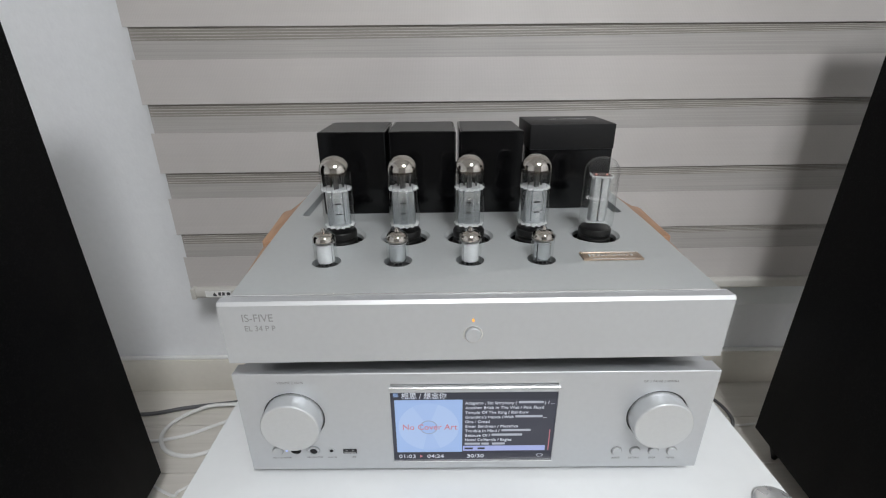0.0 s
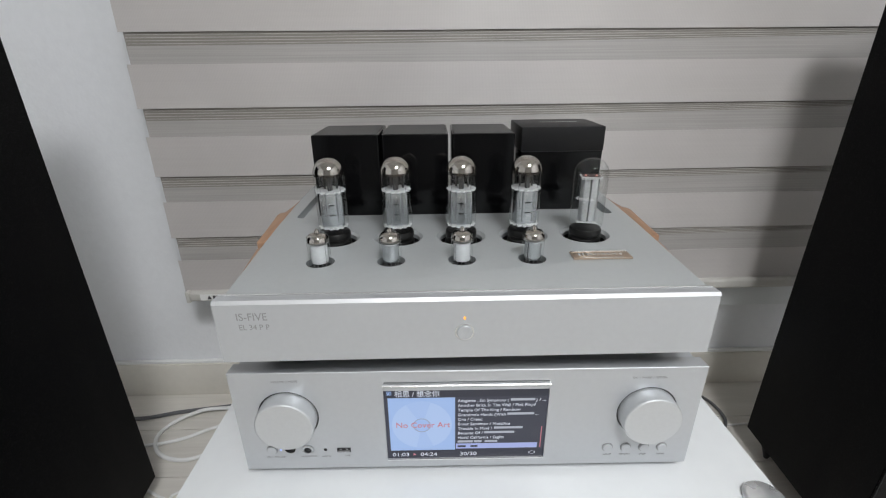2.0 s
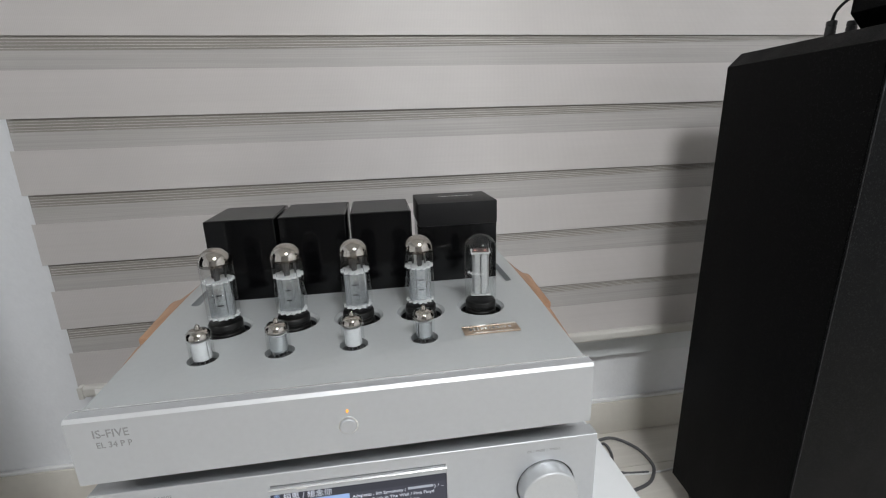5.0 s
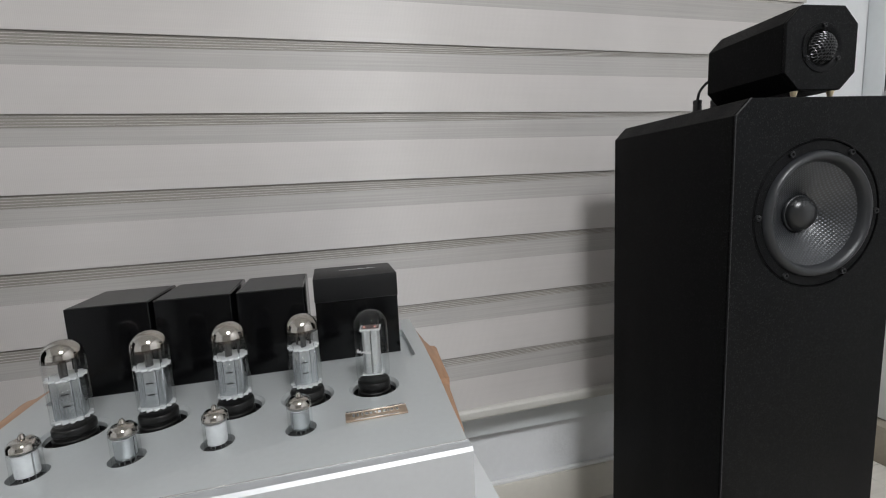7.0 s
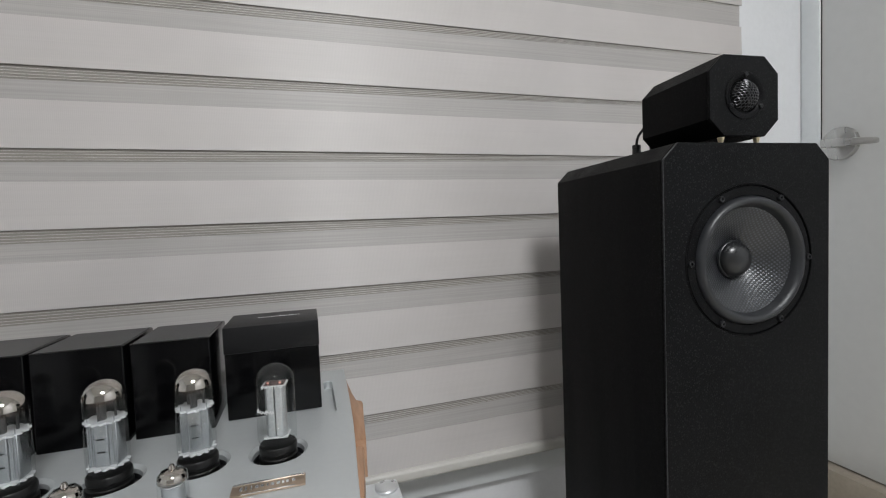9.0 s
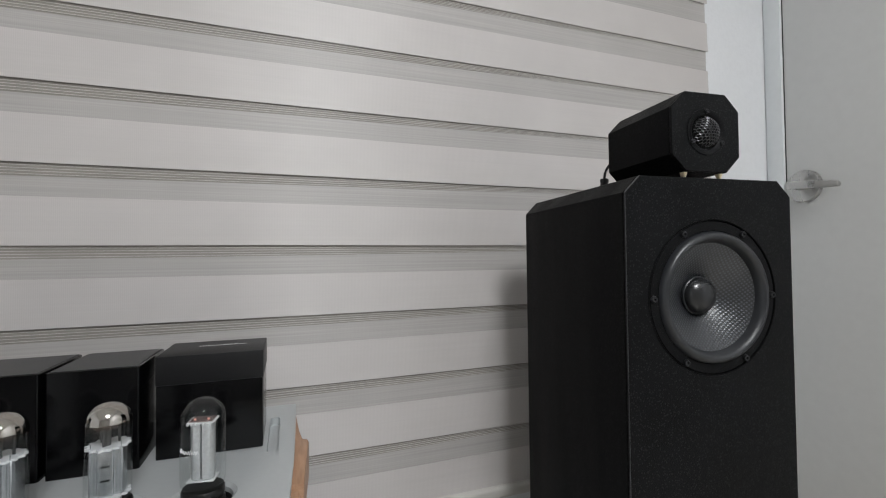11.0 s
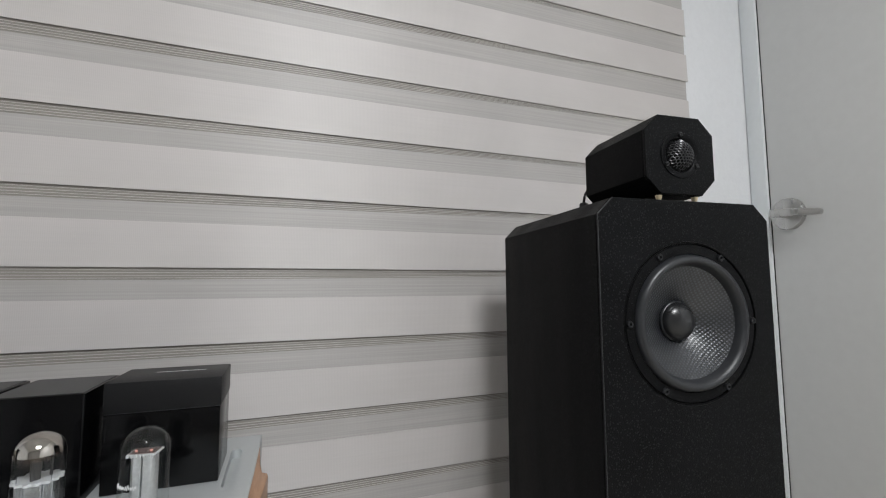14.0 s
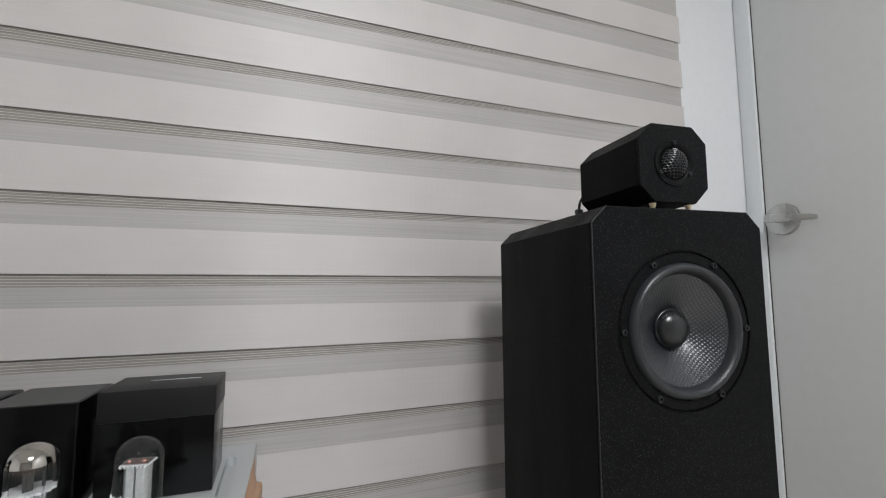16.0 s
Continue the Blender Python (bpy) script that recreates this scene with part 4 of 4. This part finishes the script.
        part("heater", joined(*[moved(disc(0.0010, zb + 0.0012, zb + 0.0026, 8), pose(a, -0.002, 0)) for a in (-0.006, 0.005)]), M_HEATER, v, "faint red heater ends")
        # reflection of the getter flash, put into the plate's brown colour
        part("top_plate", box(-0.0094, 0.0094, -0.0068, 0.0068, zb + 0.0011, zb + 0.0016), M_MICA_REFLECTION, v, "mica plate with a brown reflection in its colour")
        stroke = []
        for i in range(23):
            a = -0.95 + 0.048 * i
            h = (0.0016 if i % 2 else -0.0012) * (1.9 if i in (3, 15) else 1.0) + 0.0005 * math.sin(2.1 * i)
            stroke.append(((r + 0.0001) * math.sin(a), -(r + 0.0001) * math.cos(a), 0.0560 + h))
        bars = [tube(stroke, 0.00022, 5, 4), tube([((r + 0.0001) * math.sin(a), -(r + 0.0001) * math.cos(a), 0.0527 + 0.0004 * (a + 0.5)) for a in (-0.5, -0.42, -0.34)], 0.00025, 5, 4)]
        part("mark", joined(*bars), M_WMARK, v, "white printed mark")
    return v


WELL = AZ + HT - 0.0118
first = power_valve("power_valve", pose(AX + BIG_X[0], AY + BIG_Y, WELL, 0, 0, 12), 0.0163, 0.1010, "clear glass power valve with a silvered top and black base", "row of power valves", "getter")
for x, turn in zip(BIG_X[1:4], (0, -4, 6)):
    copy_thing(first, pose(AX + x, AY + BIG_Y, WELL, 0, 0, turn))
power_valve("rectifier_valve", pose(AX + BIG_X[4], AY + BIG_Y, WELL, 0, 0, -9), 0.0179, 0.0975, "clear glass rectifier valve with a white printed mark", "", "clear")


def small_valve(name, m, label, anode):
    v = thing(name, m, label, "vacuum tube", "row of small valves")
    r, top = 0.0108, 0.0378
    part("pin_skirt", lathe([(0, 0), (0.0100, 0), (0.0100, 0.0022), (0.0085, 0.003), (0, 0.003)], 28), M_DARKMETAL, v)
    part("glass", lathe([(0.0096, 0.0024), (r, 0.004), (r, top - 0.008), (r * 0.96, top - 0.0045), (r * 0.75, top - 0.0018), (r * 0.3, top - 0.0006), (0.0021, top - 0.0002), (0.0018, top + 0.0026), (0.0007, top + 0.0042), (0, top + 0.0045)], 36), M_GLASS, v, "clear glass bulb", smooth=60)
    part("getter_mirror", lathe([(r * 0.975, top - 0.0090), (r * 0.975, top - 0.008), (r * 0.93, top - 0.0048), (r * 0.72, top - 0.0021), (r * 0.28, top - 0.0009), (0, top - 0.0008)], 36), M_CHROME, v, "silvered getter dome", smooth=60)
    part("mica", lathe([(0, 0.0262), (r * 0.84, 0.0262), (r * 0.84, 0.0267), (0, 0.0267)], 48, "z", 0.05, 8), M_MICA, v, "white mica spacer")
    part("pin_ring", joined(*[moved(disc(0.0006, 0.003, 0.0072, 8), pose(0.0062 * math.cos(a * 0.698), 0.0062 * math.sin(a * 0.698), 0)) for a in range(9)]), M_RIM, v, "bright wire pins")
    for a0 in (-86, 94):
        arc = [(0.0082 * math.cos(radians(a0 + 172 * i / 10)), 0.0082 * math.sin(radians(a0 + 172 * i / 10))) for i in range(11)]
        part("anode", prism(arc, 0.0074, 0.0260, "z", 0.0003, 1), anode, v, "pressed anode")
    part("tip", lathe([(0.0024, top - 0.0006), (0.0022, top + 0.0016), (0.0014, top + 0.0030), (0, top + 0.0035)], 20), M_CHROME, v, "sealed glass tip")
    return v


SW_ = AZ + HT - 0.0067
pale = small_valve("small_valve", pose(AX + SMALL_X[0], AY + SMALL_Y, SW_, 0, 0, 62), "small clear glass valve with pale white plates", M_ANODE_L)
copy_thing(pale, pose(AX + SMALL_X[2], AY + SMALL_Y, SW_, 0, 0, -58))
grey = small_valve("small_valve", pose(AX + SMALL_X[1], AY + SMALL_Y, SW_, 0, 0, 75), "small clear glass valve with grey plates", M_ANODE)
copy_thing(grey, pose(AX + SMALL_X[3], AY + SMALL_Y, SW_, 0, 0, -50))


# ---- loudspeakers ----
def loudspeaker(m, label):
    """Tall floor box: origin at the middle of the front edge, on the floor; the front faces -y."""
    s = thing("loudspeaker", m, label, "loudspeaker", "pair of loudspeakers")
    w, d, zb, zt, c = 0.1138, 0.2430, 0.042, 0.8060, 0.0186
    outline = [(-w, zb), (w, zb), (w, zt - c), (w - c, zt), (-w + c, zt), (-w, zt - c)]
    cab = carved(prism(outline, 0.0044, d, "y", 0.0004, 1), [moved(disc(0.0765, 0.0, 0.08, 96, "y"), pose(0.0002, 0, 0.6724))])
    part("cabinet", cab, M_SPEAKER, s, "black stained wood veneer cabinet", smooth=20)
    baf = carved(prism(outline, 0.0, 0.0042, "y", 0.0009, 1), [moved(disc(0.0881, -0.01, 0.0030, 96, "y"), pose(0.0002, 0, 0.6724)), moved(disc(0.0765, -0.01, 0.05, 96, "y"), pose(0.0002, 0, 0.6724))])
    front = part("baffle", baf, M_BAFFLE, s, "black front panel", smooth=20)
    e = [(-w + c, zt), (-w, zt - c), (-w, zb + 0.002)]
    for (ax, az), (bx, bz) in zip(e, e[1:]):
        part("worn_edge", tube([(ax, 0.0004, az), ((ax + bx) / 2, 0.0004, (az + bz) / 2), (bx, 0.0004, bz)], 0.00055, 6, 2), M_ARRIS, front, "thin pale worn edge")
    wf = part("woofer", lathe([(0.1002, 0.0030), (0.1002, 0.0012), (0.0994, 0.0004), (0.0880, 0.0002), (0.0872, 0.0012), (0.0868, 0.02)], 96, "y"), M_BAFFLE, s, "woofer with a woven cone", pose(0.0002, 0, 0.6724))
    part("surround", lathe([(0.0872, 0.0008), (0.0862, -0.0020), (0.0840, -0.0052), (0.0805, -0.0068), (0.0770, -0.0056), (0.0742, -0.0022), (0.0728, 0.0022), (0.0715, 0.0050)], 96, "y"), M_RUBBER, wf, "rubber roll surround", smooth=60)
    part("cone", lathe([(0.0722, 0.0040), (0.0660, 0.0060), (0.0560, 0.0100), (0.0450, 0.0152), (0.0340, 0.0210), (0.0260, 0.0258), (0.0190, 0.0308)], 96, "y"), M_CONE, wf, "woven glass fibre cone", smooth=60)
    cap = part("dust_cap", lathe([(0.0246 * math.cos(a), 0.0222 - 0.0130 * math.sin(a)) for a in [math.pi / 2 * i / 10 for i in range(11)]], 64, "y"), M_DUST, wf, "smooth black dust cap", smooth=60)
    part("glue_ring", lathe([(0.0266, 0.0270), (0.0266, 0.0236), (0.0260, 0.0222), (0.0250, 0.0216), (0.0244, 0.0232)], 64, "y"), M_RUBBER, cap)
    part("rim_line", lathe([(0.1030, 0.0006), (0.1030, -0.0003), (0.1018, -0.0003), (0.1014, 0.0024)], 96, "y"), M_SPEAKER, wf)
    wf.scale = (0.850, 1, 0.850)
    for i in range(6):
        a = math.pi / 3 * i
        part("screw", lathe([(0.0044, 0.0004), (0.0044, -0.0014), (0.0036, -0.0026), (0.0022, -0.0026), (0.0019, -0.0002), (0, -0.0002)], 18, "y"), M_SCREW, wf, "blackened hex screw", pose(0.0955 * math.cos(a), 0, 0.0955 * math.sin(a)))
    for fx in (-0.088, 0.088):
        for fy in (0.03, 0.210):
            part("spike_foot", lathe([(0, 0.0), (0.004, 0.0), (0.0125, 0.026), (0.0125, 0.0418), (0, 0.0418)], 24), M_BLACK, s, "black cone foot", pose(fx, fy, 0))
    return s


RS = pose(0.6594, 0.0636, 0, 0, 0, -4.66)
right_speaker = loudspeaker(RS, "tall black floor loudspeaker with woven cone woofer and sloped top edges")
copy_thing(right_speaker, pose(-0.6063, -0.0170, 0, 0, 0, 6.0))
TOPZ = 0.8060
for px in (0.0010, 0.0320):
    t = thing("cable_terminal", RS @ pose(px, 0.2010, TOPZ), "dark metal cable terminal standing on the loudspeaker top", "terminal", "pair of terminals")
    part("collar", lathe([(0, 0), (0.0072, 0), (0.0072, 0.0080), (0.0062, 0.0090), (0.0062, 0.0125), (0, 0.0125)], 24), M_SCREW, t)
    part("plug", lathe([(0.0064, 0.0126), (0.0064, 0.0270), (0.0058, 0.0275), (0.0058, 0.0285), (0.0064, 0.0290), (0.0064, 0.0340), (0.0054, 0.0350), (0, 0.0350)], 24), M_DARKMETAL, t, "ribbed dark grey plug")
lead = tagged(obj("speaker_lead", tube([(0.0010, 0.2010, TOPZ + 0.0348), (0.0020, 0.1970, TOPZ + 0.0480), (0.0060, 0.1830, TOPZ + 0.0600), (0.0100, 0.1600, TOPZ + 0.0650), (0.0120, 0.1365, TOPZ + 0.0640)], 0.0021), M_SCREW),
              "thin dark lead bending up to the tweeter", "cable")
lead.matrix_basis = RS

# tweeter on brass cones
tw = thing("tweeter", RS @ pose(0.0120, 0.018, TOPZ), "black eight-sided tweeter box on small brass cones", "tweeter")
hw, h0, h1, ch = 0.0486, 0.0110, 0.1047, 0.0195
octa = [(-hw + ch, h0), (hw - ch, h0), (hw, h0 + ch), (hw, h1 - ch), (hw - ch, h1), (-hw + ch, h1), (-hw, h1 - ch), (-hw, h0 + ch)]
part("cabinet", prism(octa, 0.0044, 0.1180, "y", 0.0004, 1), M_SPEAKER, tw, "black stained wood cabinet", smooth=20)
tb = part("baffle", carved(prism(octa, 0.0, 0.0042, "y", 0.0008, 1), [moved(disc(0.0225, -0.01, 0.05, 64, "y"), pose(0, 0, 0.0580))]), M_BAFFLE, tw, "black front panel", smooth=20)
fl = part("flange", lathe([(0.0352, 0.0004), (0.0352, -0.0008), (0.0347, -0.0012), (0.0290, -0.0012), (0.0258, 0.0004), (0.0244, 0.004), (0.0240, 0.008)], 72, "y"), M_BAFFLE, tw, "moulded black tweeter flange", pose(0, 0, 0.0580))
part("dome", lathe([(0.0235, 0.0085)] + [(0.0200 * math.cos(a), 0.0075 - 0.0062 * math.sin(a)) for a in [math.pi / 2 * i / 8 for i in range(9)]], 48, "y"), M_SPEAKER, fl, "dark fabric dome", smooth=60)
fl.scale = (0.785, 1, 0.785)
# honeycomb guard: a sphere cap of thin hexagon wires
R, wires = 0.0300, bmesh.new()
step = 0.0046
done = set()


def on_cap(u, v):
    q = R * R - u * u - v * v
    return Vector((u, 0.0190 - math.sqrt(q), v)) if q > 0 and u * u + v * v <= 0.0232 ** 2 else None


for i in range(-7, 8):
    for j in range(-7, 8):
        cx, cz = step * (i + 0.5 * (j % 2)), step * 0.866 * j
        for k in range(6):
            a, b = math.radians(30 + 60 * k), math.radians(90 + 60 * k)
            p = (cx + step * 0.577 * math.cos(a), cz + step * 0.577 * math.sin(a))
            q = (cx + step * 0.577 * math.cos(b), cz + step * 0.577 * math.sin(b))
            key = (round((p[0] + q[0]) * 2e4), round((p[1] + q[1]) * 2e4))
            P, Q = on_cap(*p), on_cap(*q)
            if key in done or P is None or Q is None:
                continue
            done.add(key)
            d = (Q - P).normalized()
            s = d.cross(Vector((0, 1, 0))).normalized() * 0.00058
            o = Vector((0, -0.00055, 0))
            vs = [wires.verts.new(x) for x in (P + s, P - s, Q - s, Q + s, P + s + o, P - s + o, Q - s + o, Q + s + o)]
            for f in ((4, 5, 6, 7), (0, 4, 7, 3), (1, 2, 6, 5), (0, 1, 5, 4), (3, 7, 6, 2)):
                wires.faces.new([vs[n] for n in f])
part("guard", wires, M_GRILL, fl, "black honeycomb wire guard", smooth=0)
for a in (90, 210, 330):
    part("screw", lathe([(0.0032, -0.0012), (0.0032, -0.0030), (0.0026, -0.0035), (0.0014, -0.0035), (0.0012, -0.0018), (0, -0.0018)], 16, "y"), M_SCREW, fl, "", pose(0.0308 * math.cos(radians(a)), 0, 0.0308 * math.sin(radians(a))))
for sx, sy in ((-0.0255, 0.0085), (0.0255, 0.0085), (0.0, 0.095)):
    part("brass_cone", lathe([(0, 0.0), (0.0011, 0.0), (0.0038, 0.0095), (0.0040, 0.0109), (0, 0.0109)], 24), M_BRASS, tw, "small brass cone foot", pose(sx, sy, 0))


# ---- cables on the floor ----
def cable(name, pts, r, material, label):
    tagged(obj(name, tube([(x, y, (z if z else r)) for x, y, z in pts], r, 10), material), label, "cable")


cable("power_cable", [(-0.950, 0.420, 0), (-0.800, 0.435, 0), (-0.673, 0.416, 0), (-0.586, 0.433, 0), (-0.506, 0.445, 0), (-0.380, 0.460, 0), (-0.250, 0.420, 0)], 0.0042, M_CABLE_G, "dark grey cable along the skirting on the floor")
cable("white_cable", [(-0.30, 0.440, 0), (-0.500, 0.433, 0.012), (-0.554, 0.417, 0.012), (-0.590, 0.395, 0), (-0.597, 0.362, 0), (-0.579, 0.330, 0), (-0.550, 0.311, 0), (-0.514, 0.305, 0), (-0.486, 0.313, 0), (-0.455, 0.328, 0), (-0.32, 0.36, 0)], 0.0038, M_CABLE_W, "white cable looped on the wooden floor")
cable("white_cable", [(-0.615, 0.342, 0), (-0.576, 0.348, 0), (-0.537, 0.361, 0), (-0.497, 0.384, 0), (-0.400, 0.430, 0), (-0.300, 0.400, 0)], 0.0034, M_CABLE_W, "white cable lying on the wooden floor")
cable("white_cable", [(-0.600, 0.270, 0), (-0.507, 0.224, 0), (-0.494, 0.232, 0), (-0.460, 0.255, 0), (-0.380, 0.280, 0)], 0.0024, M_CABLE_W, "thin white cable lying on the wooden floor")
cable("grey_cable", [(0.360, 0.440, 0), (0.486, 0.469, 0), (0.532, 0.470, 0), (0.565, 0.431, 0), (0.571, 0.385, 0), (0.556, 0.355, 0), (0.520, 0.330, 0), (0.420, 0.310, 0)], 0.0034, M_CABLE_G, "grey cable looped on the wooden floor")
cable("grey_cable", [(0.380, 0.460, 0), (0.470, 0.450, 0), (0.501, 0.458, 0), (0.501, 0.426, 0), (0.487, 0.392, 0), (0.496, 0.370, 0), (0.549, 0.362, 0)], 0.0030, M_CABLE_G, "grey cable looped on the wooden floor")
cable("white_cable", [(0.440, 0.330, 0), (0.492, 0.363, 0), (0.547, 0.360, 0), (0.618, 0.365, 0), (0.700, 0.385, 0), (0.950, 0.400, 0)], 0.0022, M_CABLE_W, "thin white cable running behind the loudspeaker")

# ---- floor boards ----
floor = tagged(new("floor"), "pale beige laminate floor boards", "floor", "", "structure")
shared = {}
PWD, PLN = 0.1165, 0.80
row, y = 0, Y1 - 0.001
while y > Y0:
    y2 = max(y - PWD, Y0)
    x = X0 - (row * 0.31) % PLN
    while x < X1:
        a, b = max(x, X0), min(x + PLN, X1)
        if b - a > 0.02:
            key = (round(b - a, 4), round(y - y2, 4))
            if key not in shared:
                me_ob = obj("plank", box(0, b - a - 0.0012, 0, y - y2 - 0.0012, -0.008, 0.0, 0.0008, 1), M_PLANK, 0)
                shared[key] = me_ob.data
                bpy.data.objects.remove(me_ob)
            pl = new("plank", shared[key])
            pl.parent = floor
            pl.location = (a, y2, 0.0)
        x += PLN
    row += 1
    y = y2
